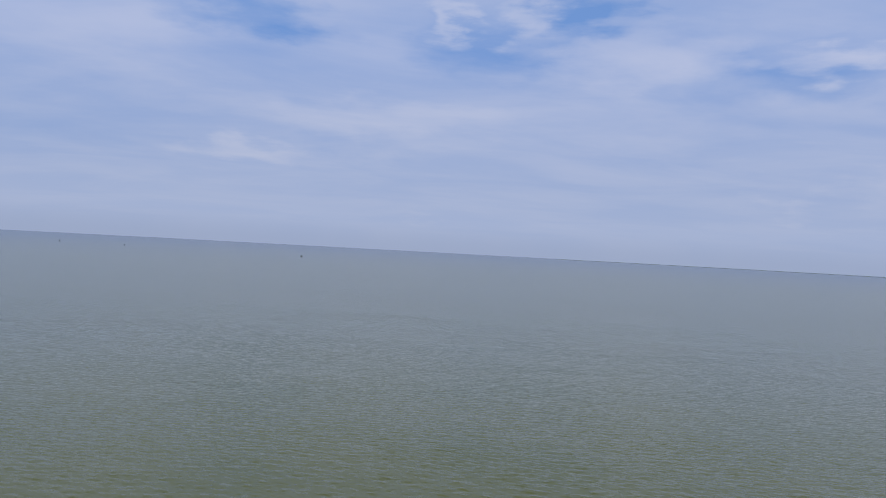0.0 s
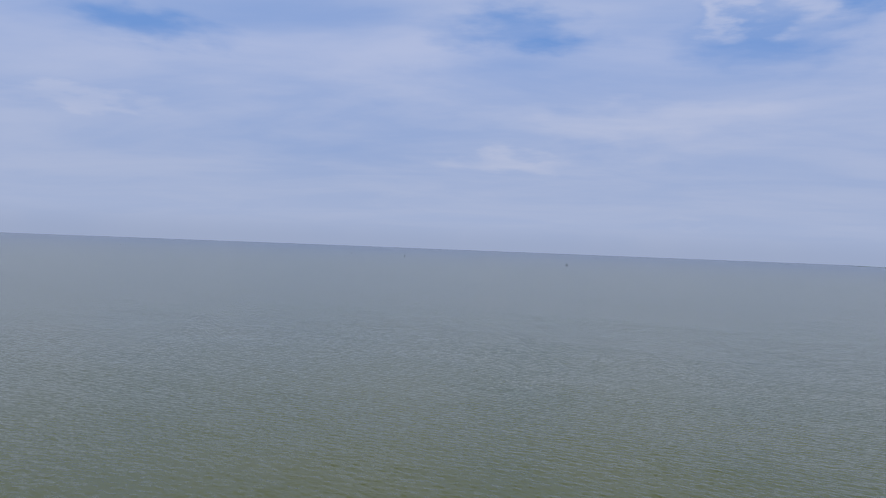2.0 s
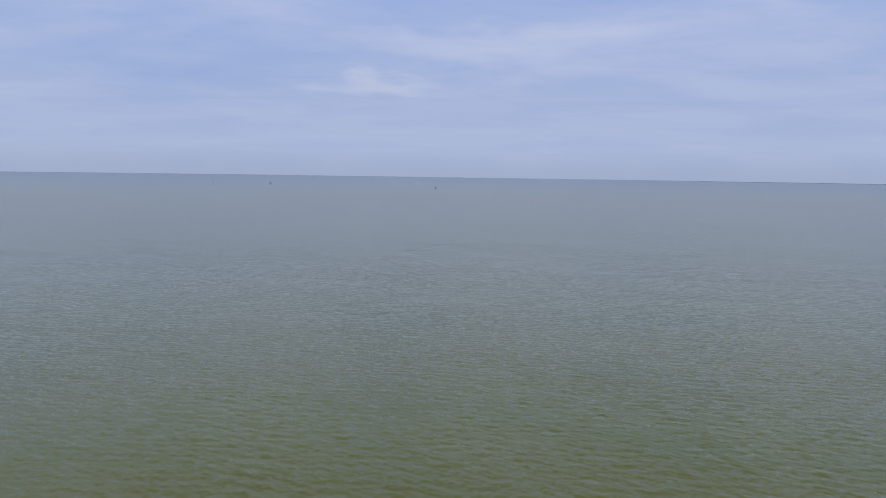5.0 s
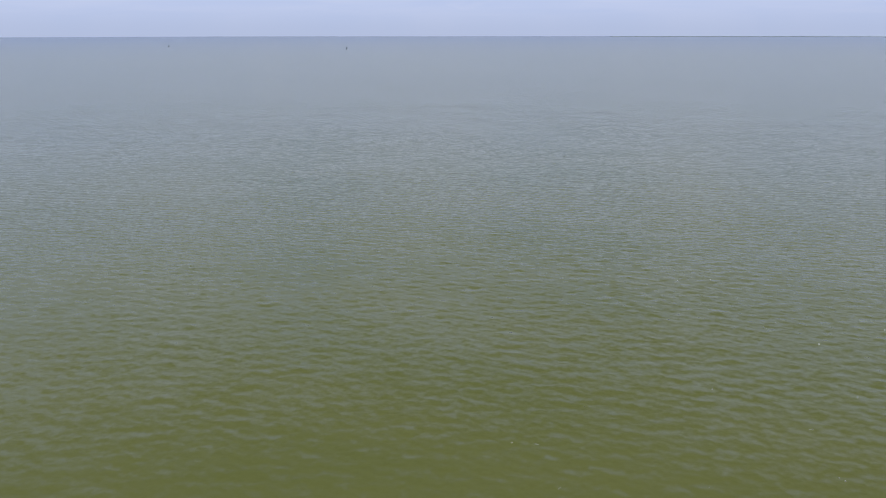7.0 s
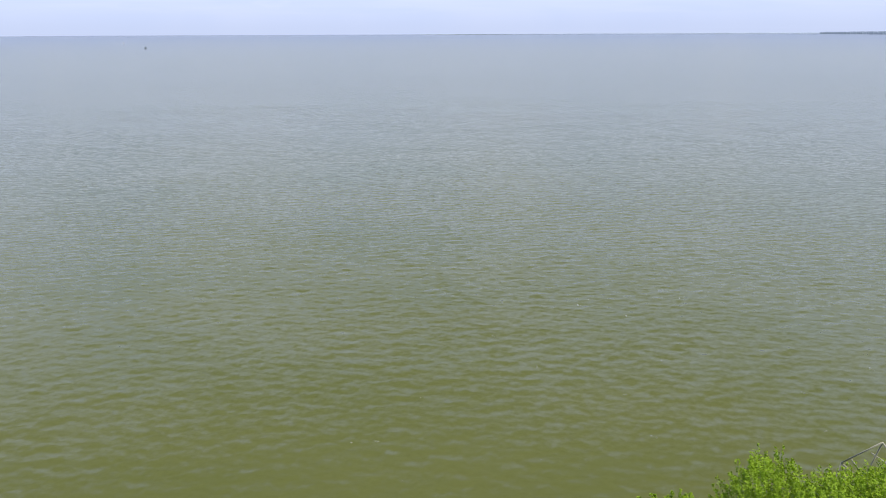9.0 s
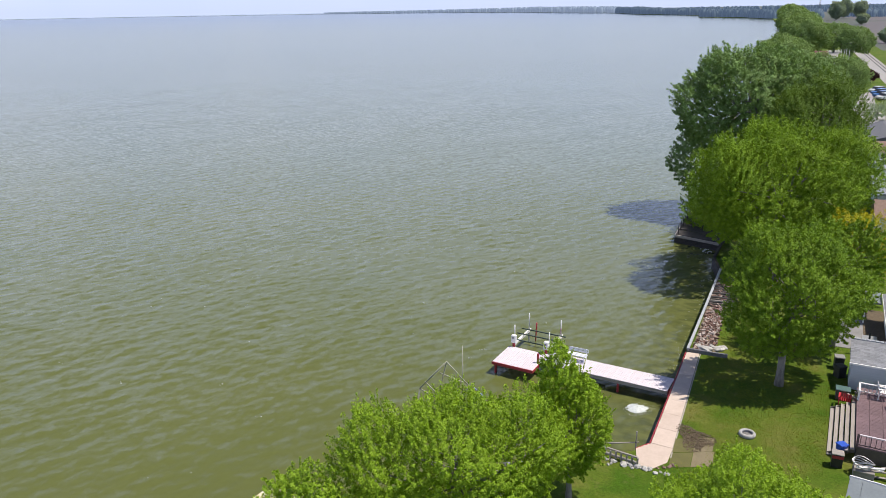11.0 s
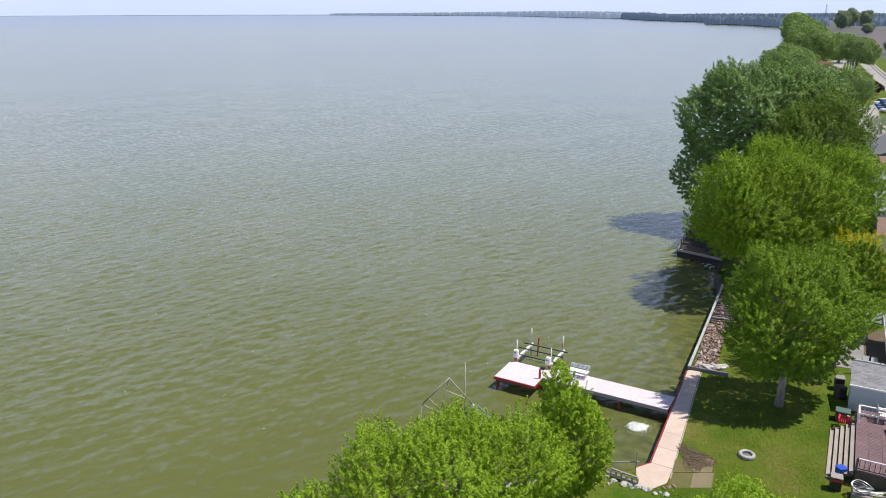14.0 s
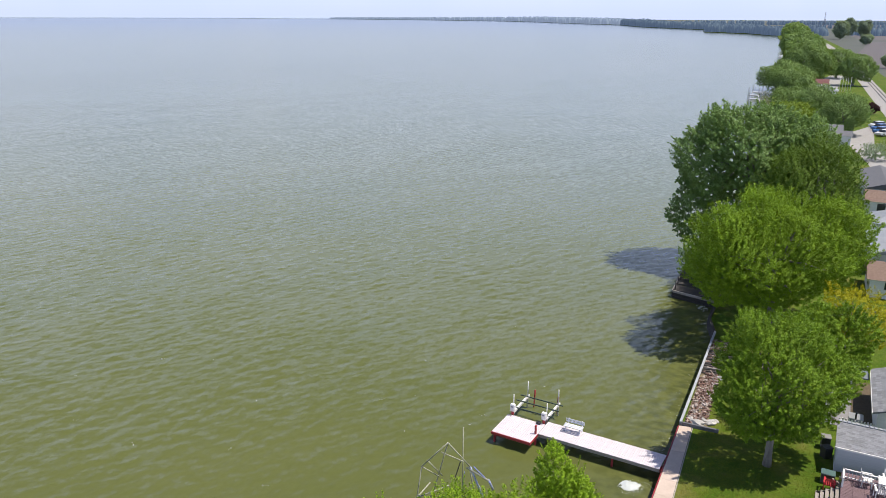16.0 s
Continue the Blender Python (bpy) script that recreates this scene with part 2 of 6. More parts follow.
def plain(name, dark, light, rough=0.7, scale=6.0, stretch=(1, 1, 1), bump=0.3, metal=0.0, dist=0.01, vary=0.0):
    """A surface whose colour wanders between two tones at two scales, with fine relief."""
    k = Mat(name, light, rough, metal)
    a, b = k.noise(scale, 5, 0.6, stretch), k.noise(scale * 7.3, 3, 0.7, stretch)
    both = k.mix(0.35, a, b)
    tone = k.ramp(both, [(0.32, dark), (0.68, light)])
    if vary:
        info = k.node("ShaderNodeObjectInfo")
        r = k.node("ShaderNodeMapRange", To_Min=1 - vary, To_Max=1 + vary)
        k.link(info.outputs["Random"], r.inputs["Value"])
        tone = k.mix(1.0, tone, r.outputs[0], "MULTIPLY")
    k.color(tone)
    k.bump(both, bump, dist)
    return k.m


def leaf_material(name, dark, light, through_light=0.35, patch=0.35, level=0.0, gloss=0.2, rough=0.6):
    """Leaves: each its own tone, clumps lighter and darker, light shining through. Level turns their shading to the sky."""
    k = Mat(name, light, rough)
    k.set("Specular IOR Level", gloss)
    geo = k.node("ShaderNodeNewGeometry")
    tone = k.ramp(geo.outputs["Random Per Island"], [(0.0, tuple((c + d) / 2 for c, d in zip(dark, light))), (0.5, light), (1.0, tuple(min(1, c * 1.08) for c in light))])
    wide = k.noise(patch, 3, 0.6)
    tone = k.mix(0.42, tone, k.ramp(wide, [(0.35, dark), (0.65, light)]))
    k.color(tone)
    tr = k.node("ShaderNodeBsdfTranslucent")
    k.link(k.mix(1.0, tone, (1.3, 1.25, 0.5), "MULTIPLY"), tr.inputs["Color"])
    if level:
        lean = k.node("ShaderNodeVectorMath")
        lean.operation = "MULTIPLY_ADD"
        lean.inputs[1].default_value, lean.inputs[2].default_value = (1 - level,) * 3, (0, -0.25 * level, level)
        k.link(geo.outputs["Normal"], lean.inputs[0])
        unit = k.node("ShaderNodeVectorMath")
        unit.operation = "NORMALIZE"
        k.link(lean.outputs[0], unit.inputs[0])
        k.link(unit.outputs[0], k.b.inputs["Normal"])
        k.link(unit.outputs[0], tr.inputs["Normal"])
    mx = k.node("ShaderNodeMixShader", Fac=through_light)
    k.link(k.b.outputs[0], mx.inputs[1])
    k.link(tr.outputs[0], mx.inputs[2])
    k.link(mx.outputs[0], k.nt.nodes["Material Output"].inputs["Surface"])
    return k.m


def water_material():
    k = Mat("lake water", (0.12, 0.13, 0.03), 0.18)
    k.set("IOR", 1.34)
    k.set("Specular IOR Level", 0.50)
    geo = k.node("ShaderNodeNewGeometry")

    def drift(scale, along, detail, turn=33):
        mp = k.node("ShaderNodeMapping", Scale=(along, 1, 1), Rotation=(0, 0, radians(turn)))
        mp.vector_type = "TEXTURE"
        k.link(geo.outputs["Position"], mp.inputs["Vector"])
        n = k.node("ShaderNodeTexNoise", Scale=scale, Detail=detail, Roughness=0.5)
        k.link(mp.outputs[0], n.inputs["Vector"])
        return n.outputs["Fac"]
    wide, mid = drift(0.006, 2.5, 4, 60), drift(0.07, 2.2, 3)
    c1 = k.ramp(wide, [(0.3, (0.092, 0.108, 0.031)), (0.7, (0.120, 0.131, 0.041))])
    c2 = k.ramp(mid, [(0.3, (0.089, 0.108, 0.027)), (0.7, (0.120, 0.132, 0.043))])
    deep = k.mix(0.45, c1, c2)
    # shallows with weed along the seawall
    off = k.node("ShaderNodeVectorMath")
    off.operation = "DOT_PRODUCT"
    off.inputs[1].default_value = (-0.89, 0.455, 0)
    k.link(geo.outputs["Position"], off.inputs[0])
    near = k.node("ShaderNodeMapRange", From_Min=5.5, From_Max=12.0, To_Min=0.85, To_Max=0.0)
    k.link(off.outputs["Value"], near.inputs["Value"])
    weed = k.ramp(drift(0.9, 0.6, 4, 62), [(0.38, (0.060, 0.070, 0.024)), (0.62, (0.122, 0.134, 0.044))])
    # mixed towards dark blue with distance, from 700 to 2400 m
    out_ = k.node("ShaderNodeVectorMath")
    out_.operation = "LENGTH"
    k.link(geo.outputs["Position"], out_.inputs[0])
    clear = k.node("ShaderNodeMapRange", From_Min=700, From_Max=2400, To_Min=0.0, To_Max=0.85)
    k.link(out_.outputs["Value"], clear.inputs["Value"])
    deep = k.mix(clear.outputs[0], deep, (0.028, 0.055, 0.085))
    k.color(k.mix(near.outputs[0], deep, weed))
    def turned(along, turn):
        mp = k.node("ShaderNodeMapping", Scale=(along, 1, 1), Rotation=(0, 0, radians(turn)))
        mp.vector_type = "TEXTURE"
        k.link(geo.outputs["Position"], mp.inputs["Vector"])
        return mp.outputs[0]

    def math_(kind, *values):
        n = k.node("ShaderNodeVectorMath")
        n.operation = kind
        for i, v in enumerate(values):
            if isinstance(v, bpy.types.NodeSocket):
                k.link(v, n.inputs[i])
            else:
                n.inputs[i].default_value = v
        return n.outputs[0]

    def steep(value, turn, amount):
        """A height from 0 to 1 as a slope across crests of that bearing, and a little along them."""
        mid_ = math_("SUBTRACT", value, (0.5, 0.5, 0.5))
        back = k.node("ShaderNodeVectorRotate")
        back.rotation_type = "Z_AXIS"
        back.inputs["Angle"].default_value = radians(turn)
        k.link(math_("MULTIPLY", mid_, amount), back.inputs["Vector"])
        return back.outputs[0]
    total = None
    for length, along, turn, amount, wander in WAVES:
        n = k.node("ShaderNodeTexWave", Scale=0.314 / length, Distortion=wander, Detail=2.0, Detail_Scale=3.0, Detail_Roughness=0.6)
        n.wave_type, n.bands_direction, n.wave_profile = "BANDS", "Y", "SIN"
        k.link(turned(along, turn), n.inputs["Vector"])
        one = steep(n.outputs["Color"], turn, (0.0, amount, 0))
        total = math_("ADD", total, one) if total else one
    for scale, along, detail, turn, across_amount, along_amount in RIPPLES:
        n = k.node("ShaderNodeTexNoise", Scale=scale, Detail=detail, Roughness=0.5)
        k.link(turned(along, turn), n.inputs["Vector"])
        total = math_("ADD", total, steep(n.outputs["Color"], turn, (along_amount, across_amount, 0)))
    # gusts ruffle some stretches more than others
    gust = k.node("ShaderNodeMapRange", From_Min=0.3, From_Max=0.7, To_Min=0.75, To_Max=1.25)
    k.link(drift(0.02, 3.0, 4, 20), gust.inputs["Value"])
    ruffled = k.node("ShaderNodeVectorMath")
    ruffled.operation = "SCALE"
    k.link(total, ruffled.inputs[0])
    # the wind raises them more, farther from the shore
    fetch = k.node("ShaderNodeMapRange", From_Min=60.0, From_Max=700.0, To_Min=0.95, To_Max=1.4)
    k.link(out_.outputs["Value"], fetch.inputs["Value"])
    both = k.node("ShaderNodeMath")
    both.operation = "MULTIPLY"
    k.link(gust.outputs[0], both.inputs[0])
    k.link(fetch.outputs[0], both.inputs[1])
    k.link(both.outputs[0], ruffled.inputs["Scale"])
    k.link(math_("NORMALIZE", math_("ADD", geo.outputs["Normal"], ruffled.outputs[0])), k.b.inputs["Normal"])
    return k.m


# wind waves: length, crests' length, bearing, slope, wander; ripples: scale, length along the crests, detail, bearing, slope across and along
WAVES = [(1.6, 1.0, 37, 0.05, 6.0), (1.1, 1.0, 55, 0.055, 6.0), (0.8, 1.0, 22, 0.055, 5.0)]
RIPPLES = [(0.06, 1.6, 3, 40, 0.05, 0.05), (0.3, 2.6, 2, 40, 0.04, 0.03), (0.9, 1.5, 3, 40, 0.14, 0.12), (2.6, 1.4, 2, 46, 0.20, 0.16)]
WATER = water_material()


def lawn_material():
    """Mown grass: lush and yellowed stretches, worn straw spots, a fine grain of blades."""
    k = Mat("lawn", (0.08, 0.11, 0.015), 0.95)
    k.set("Specular IOR Level", 0.15)
    wide, spots, grain, blade = k.noise(0.4, 5, 0.6), k.noise(1.3, 5, 0.65), k.noise(9, 4, 0.7), k.noise(38, 2, 0.6)
    tone = k.ramp(wide, [(0.36, (0.052, 0.112, 0.006)), (0.54, (0.092, 0.135, 0.014)), (0.70, (0.145, 0.148, 0.034))])
    tone = k.mix(k.ramp(spots, [(0.56, (0, 0, 0)), (0.74, (0.45, 0.45, 0.45))]), tone, (0.17, 0.152, 0.05))
    tone = k.mix(0.55, tone, k.ramp(grain, [(0.30, (0.45, 0.45, 0.45)), (0.70, (1.35, 1.35, 1.35))]), "MULTIPLY")
    tone = k.mix(0.45, tone, k.ramp(blade, [(0.30, (0.5, 0.5, 0.5)), (0.70, (1.4, 1.4, 1.4))]), "MULTIPLY")
    k.color(tone)
    k.bump(blade, 0.7, 0.03, k.bump(grain, 0.5, 0.05))
    return k.m


LAWN = lawn_material()

# ---------------------------------------------------------------- ground and lake
# the land's outline: the near front, the straight shore, the far bay, and round behind
FRONT = [(-140, -420), (-26, -40), (-13, 8), (-9.5, 27.2), (-4, 29.2), (4, 30.8), (8.2, 31.8), (9.9, 32.1), (10.7, 32.7), (15.9, 43.2),
         (23.4, 57.9), (24.0, 61.0), (26.4, 65.6), (23.2, 68.6), (27.0, 76.6), (32.0, 78.2)]
FAR = [(222, 496), (330, 740), (420, 960), (462, 1060), (470, 1180), (440, 1300), (520, 1420), (505, 1540), (470, 1800), (500, 2150),
       (400, 2600), (352, 3000), (210, 3350), (-150, 3800), (-600, 4150), (-1150, 4350), (-1900, 4290), (-2400, 4000), (-2700, 3720), (-2760, 3800)]
BEHIND = [(-2500, 4240), (-1900, 4560), (-1000, 4800), (300, 4850), (2500, 4150), (4000, 2700), (4800, 500), (4300, -2200), (2000, -4300), (-600, -4700), (-900, -3000)]
LAND_Z = 0.82


def build_ground():
    bm = bmesh.new()
    ring = FRONT + FAR + BEHIND
    top = [bm.verts.new((x, y, LAND_Z)) for x, y in ring]
    low = [bm.verts.new((x, y, -2.0)) for x, y in ring]
    n = len(ring)
    for i in range(n):
        bm.faces.new((low[i], low[(i + 1) % n], top[(i + 1) % n], top[i]))
    edges = [bm.edges.get((top[i], top[(i + 1) % n])) for i in range(n)]
    bmesh.ops.triangle_fill(bm, edges=edges, use_beauty=True, normal=(0, 0, 1))
    bed = [bm.verts.new((x, y, -2.0)) for x, y in ((-4900, -4900), (4900, -4900), (4900, 4900), (-4900, 4900))]
    bm.faces.new(bed)
    bmesh.ops.recalc_face_normals(bm, faces=bm.faces[:])
    return tagged(part("ground", bm, LAWN), "mown green lawn with worn patches along the lake front", "ground", kind="structure")


build_ground()


def build_water():
    """One sheet of water: short waves near the docks, level and coarser towards the horizon."""
    lo_x, hi_x, lo_y, hi_y = -112, 31, 12, 142

    def steps(lo, hi, fine):
        inner = np.arange(lo, hi + fine / 2, fine)
        out, d, e = [], fine, 0.0
        while e < 4800:
            d *= 1.3
            e += d
            out.append(e)
        out = np.array(out)
        return np.concatenate([(lo - out)[::-1], inner, hi + out])
    xs, ys = steps(lo_x, hi_x, 0.44), steps(lo_y, hi_y, 0.44)
    xs, ys = np.clip(xs, -4880, 4880), np.clip(ys, -4880, 4880)
    gx, gy = np.meshgrid(xs, ys)
    rng = np.random.default_rng(5)
    z = np.zeros_like(gx)
    for i in range(48):
        lam = rng.uniform(0.85, 1.8)
        a = radians(123 + rng.normal(0, 42))
        k = 2 * math.pi / lam
        z += 0.0022 * lam ** 0.8 * np.sin(k * (gx * math.cos(a) + gy * math.sin(a)) + rng.uniform(0, 7))
    far = np.hypot(gx - 0, gy - 35)
    fade = np.clip(1 - (far - 35) / 75, 0, 1)
    fade = fade * fade * (3 - 2 * fade) * ((gx < hi_x + 1) & (gy > lo_y - 1))
    z *= fade
    v = np.stack([gx, gy, z], -1).reshape(-1, 3)
    ny, nx = gx.shape
    i = (np.arange(ny - 1)[:, None] * nx + np.arange(nx - 1)[None, :]).ravel()
    f = np.stack([i, i + 1, i + nx + 1, i + nx], 1)
    me = mesh_of("water", v, f, smooth=True)
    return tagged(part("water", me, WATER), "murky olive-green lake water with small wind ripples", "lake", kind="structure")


build_water()

# ---------------------------------------------------------------- more materials
BARK = plain("bark", (0.11, 0.10, 0.085), (0.30, 0.28, 0.25), 0.9, 5.0, (1, 1, 0.3), 0.8, dist=0.03)
LEAF_MAPLE = leaf_material("fresh maple leaf", (0.125, 0.215, 0.012), (0.30, 0.455, 0.034), 0.28, 1.0)
LEAF_BRIGHT = leaf_material("yellow-green leaf", (0.06, 0.13, 0.006), (0.24, 0.38, 0.022), 0.14, 0.8)
LEAF_YELLOW = leaf_material("pale yellow-green leaf", (0.15, 0.22, 0.03), (0.28, 0.38, 0.06), 0.25, 0.4)
LEAF_GREEN = leaf_material("mature maple leaf", (0.05, 0.12, 0.008), (0.225, 0.36, 0.026), 0.18, 0.9)
LEAF_POPLAR = leaf_material("dark poplar leaf", (0.08, 0.15, 0.035), (0.25, 0.39, 0.12), 0.2, 0.8, gloss=0.3, rough=0.5)
LEAF_GOLD = leaf_material("golden leaf", (0.22, 0.23, 0.012), (0.44, 0.42, 0.02), 0.25)
# for far trees: some haze is mixed into the green
LEAF_FAR = leaf_material("mid green leaf paled for haze", (0.13, 0.21, 0.07), (0.27, 0.39, 0.14), 0.25, patch=0.25)
LEAF_PURPLE = leaf_material("purple leaf", (0.03, 0.012, 0.014), (0.07, 0.025, 0.028), 0.2)
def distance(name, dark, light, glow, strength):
    """A far backdrop: haze painted as a bluish base colour and an added glow."""
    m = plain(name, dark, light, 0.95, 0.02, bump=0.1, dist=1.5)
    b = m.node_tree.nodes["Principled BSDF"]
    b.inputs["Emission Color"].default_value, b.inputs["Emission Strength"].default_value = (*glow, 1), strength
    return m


# haze painted in, its glow stronger the farther the trees stand
WOODS = distance("far woodland with painted haze", (0.035, 0.058, 0.06), (0.055, 0.085, 0.085), (0.36, 0.55, 0.95), 0.16)
WOODS_FAR = distance("distant woodland with painted haze", (0.07, 0.10, 0.12), (0.10, 0.135, 0.15), (0.45, 0.58, 0.85), 0.40)
WOODS_PALE = distance("far shore paled by painted haze", (0.17, 0.21, 0.24), (0.21, 0.25, 0.28), (0.52, 0.63, 0.88), 0.75)
MEADOW = plain("rough pasture", (0.06, 0.072, 0.06), (0.095, 0.105, 0.088), 0.95, 0.03, (1, 3, 1), 0.3)
LEAF_DEEP = leaf_material("deep green leaf", (0.055, 0.11, 0.014), (0.16, 0.255, 0.036), 0.2, 0.9)
DARK_PLANK = plain("old dark planks", (0.02, 0.018, 0.017), (0.055, 0.05, 0.046), 0.9, 3.0, (0.4, 4, 4), 0.5, vary=0.3)
SHEET_ROOF = plain("blue-grey sheet roof", (0.13, 0.155, 0.17), (0.18, 0.21, 0.225), 0.8, 1.5, bump=0.2)
# hedgerow green, paled and greyed in its colour to imitate haze
LEAF_HEDGE_HAZED = leaf_material("hedgerow leaf greyed for haze", (0.22, 0.29, 0.24), (0.33, 0.41, 0.33), 0.4, patch=0.1)
PALE_DECK = plain("pale pinkish dock boards", (0.57, 0.515, 0.545), (0.66, 0.605, 0.63), 0.7, 3.0, bump=0.15, vary=0.03)
RED = plain("red paint", (0.28, 0.025, 0.03), (0.44, 0.045, 0.055), 0.5, 3.0, bump=0.2)
WHITE_METAL = plain("white enamel", (0.70, 0.70, 0.69), (0.82, 0.82, 0.80), 0.45, 2.0, bump=0.1)
ALU = plain("dull aluminium", (0.42, 0.43, 0.44), (0.60, 0.61, 0.62), 0.4, 4.0, bump=0.1, metal=0.7)
PALE_ALU = plain("pale brushed aluminium", (0.60, 0.62, 0.66), (0.72, 0.74, 0.78), 0.5, 4.0, bump=0.1)
DARK_BUNK = plain("dark carpeted timber", (0.03, 0.05, 0.04), (0.06, 0.085, 0.068), 0.95, 8.0, bump=0.5)
CONCRETE = plain("pinkish concrete", (0.46, 0.37, 0.30), (0.57, 0.47, 0.40), 0.85, 1.4, bump=0.25, vary=0.05)
GREY_CONCRETE = plain("grey concrete", (0.17, 0.168, 0.165), (0.27, 0.267, 0.26), 0.85, 1.2, bump=0.3)
STEEL_CAP = plain("weathered steel cap", (0.28, 0.30, 0.32), (0.44, 0.46, 0.48), 0.6, 2.0, bump=0.2)
GREY_WOOD = plain("weathered grey timber", (0.20, 0.18, 0.16), (0.40, 0.37, 0.33), 0.85, 3.0, (0.4, 4, 4), 0.5, vary=0.15)
TAN_WOOD = plain("tan stair timber", (0.25, 0.225, 0.195), (0.38, 0.345, 0.305), 0.85, 3.0, (4, 0.4, 4), 0.4, vary=0.1)
PLUM_DECK = plain("plum-stained deck boards", (0.115, 0.07, 0.078), (0.185, 0.12, 0.13), 0.7, 2.5, bump=0.3, vary=0.14)
STONE_PALE = plain("pale limestone", (0.28, 0.27, 0.25), (0.50, 0.49, 0.46), 0.9, 2.5, bump=0.6, dist=0.03, vary=0.15)
RUBBLE = plain("brick rubble and driftwood", (0.11, 0.065, 0.05), (0.36, 0.25, 0.20), 0.95, 6.0, bump=0.6)
SHINGLE = plain("grey asphalt shingles", (0.13, 0.14, 0.155), (0.30, 0.31, 0.335), 0.9, 5.0, (1, 3, 1), 0.5, vary=0.18)
SHINGLE_DARK = plain("dark grey shingles", (0.08, 0.085, 0.095), (0.17, 0.175, 0.19), 0.9, 5.0, (1, 3, 1), 0.5, vary=0.15)
SHINGLE_BROWN = plain("brown shingles", (0.14, 0.09, 0.07), (0.27, 0.19, 0.15), 0.9, 5.0, bump=0.5)
SHINGLE_PALE = plain("pale blue-grey roofing", (0.22, 0.245, 0.27), (0.34, 0.365, 0.40), 0.7, 1.5, bump=0.2)
SHINGLE_RED = plain("dull red roofing", (0.11, 0.03, 0.028), (0.17, 0.045, 0.04), 0.5, 2.0, bump=0.2)
SIDING = plain("pale blue-grey siding", (0.48, 0.51, 0.55), (0.60, 0.63, 0.67), 0.6, 2.0, (0.3, 0.3, 8), 0.3)
SIDING_WHITE = plain("white siding", (0.68, 0.69, 0.70), (0.80, 0.80, 0.80), 0.6, 2.0, (0.3, 0.3, 8), 0.25)
WINDOW = plain("dark window glass", (0.02, 0.025, 0.03), (0.05, 0.055, 0.065), 0.08, 1.0, bump=0.02)
WHITE_PAINT = plain("white paint", (0.70, 0.69, 0.67), (0.82, 0.81, 0.79), 0.6, 3.0, bump=0.2)
RUBBER = plain("whitewashed tyre rubber", (0.20, 0.20, 0.195), (0.52, 0.51, 0.49), 0.9, 7.0, bump=0.5)
ASH = plain("ash and gravel", (0.14, 0.135, 0.13), (0.34, 0.33, 0.32), 0.95, 9.0, bump=0.8)
DRY_EARTH = plain("bare sandy earth", (0.13, 0.105, 0.06), (0.24, 0.20, 0.12), 0.95, 1.5, bump=0.6, dist=0.04)
LEAF_LITTER = plain("dry leaf litter", (0.06, 0.045, 0.028), (0.16, 0.12, 0.072), 0.95, 9.0, bump=0.9, dist=0.04)
TEAL = plain("teal plastic", (0.06, 0.12, 0.115), (0.09, 0.16, 0.15), 0.5, 2.0, bump=0.1)
BROWN_PLASTIC = plain("brown plastic", (0.07, 0.06, 0.05), (0.12, 0.10, 0.085), 0.6, 2.0, bump=0.1)
RED_PLASTIC = plain("red plastic", (0.45, 0.03, 0.04), (0.58, 0.05, 0.06), 0.4, 2.0, bump=0.1)
BLUE_PLASTIC = plain("blue plastic", (0.02, 0.07, 0.40), (0.03, 0.11, 0.52), 0.4, 2.0, bump=0.1)
BLACK_PLASTIC = plain("black plastic", (0.012, 0.012, 0.013), (0.03, 0.03, 0.032), 0.5, 2.0, bump=0.1)
FOAM = plain("white water foam", (0.42, 0.47, 0.46), (0.70, 0.74, 0.73), 0.6, 9.0, bump=0.8, dist=0.05)
GRAVEL = plain("pale gravel", (0.24, 0.23, 0.22), (0.36, 0.35, 0.33), 0.95, 1.2, bump=0.5)
TAR = plain("dark tar line", (0.05, 0.05, 0.05), (0.10, 0.10, 0.10), 0.9, 2.0, bump=0.3)
PLOUGHED = plain("ploughed brown field", (0.085, 0.078, 0.08), (0.13, 0.118, 0.118), 0.95, 0.06, (1, 8, 1), 0.4)
CROP = plain("young green crop", (0.09, 0.115, 0.085), (0.14, 0.165, 0.12), 0.95, 0.02, (1, 4, 1), 0.3)
BEIGE_DECK = plain("beige dock boards", (0.58, 0.50, 0.33), (0.70, 0.62, 0.44), 0.75, 3.0, bump=0.25, vary=0.06)
CAR_BLUE = plain("blue car paint", (0.03, 0.10, 0.26), (0.05, 0.15, 0.36), 0.25, 1.0, bump=0.02)
CAR_SILVER = plain("silver car paint", (0.55, 0.56, 0.58), (0.65, 0.66, 0.68), 0.25, 1.0, bump=0.02)
PALE_BLUE_POLE = plain("pale blue pipe", (0.28, 0.33, 0.48), (0.42, 0.47, 0.62), 0.4, 3.0, bump=0.1)
PALE_PIPE = plain("galvanised pipe", (0.26, 0.26, 0.20), (0.44, 0.44, 0.35), 0.5, 4.0, bump=0.1)
TARP_BLUE = plain("faded blue strap", (0.10, 0.13, 0.36), (0.18, 0.22, 0.48), 0.7, 4.0, bump=0.3)


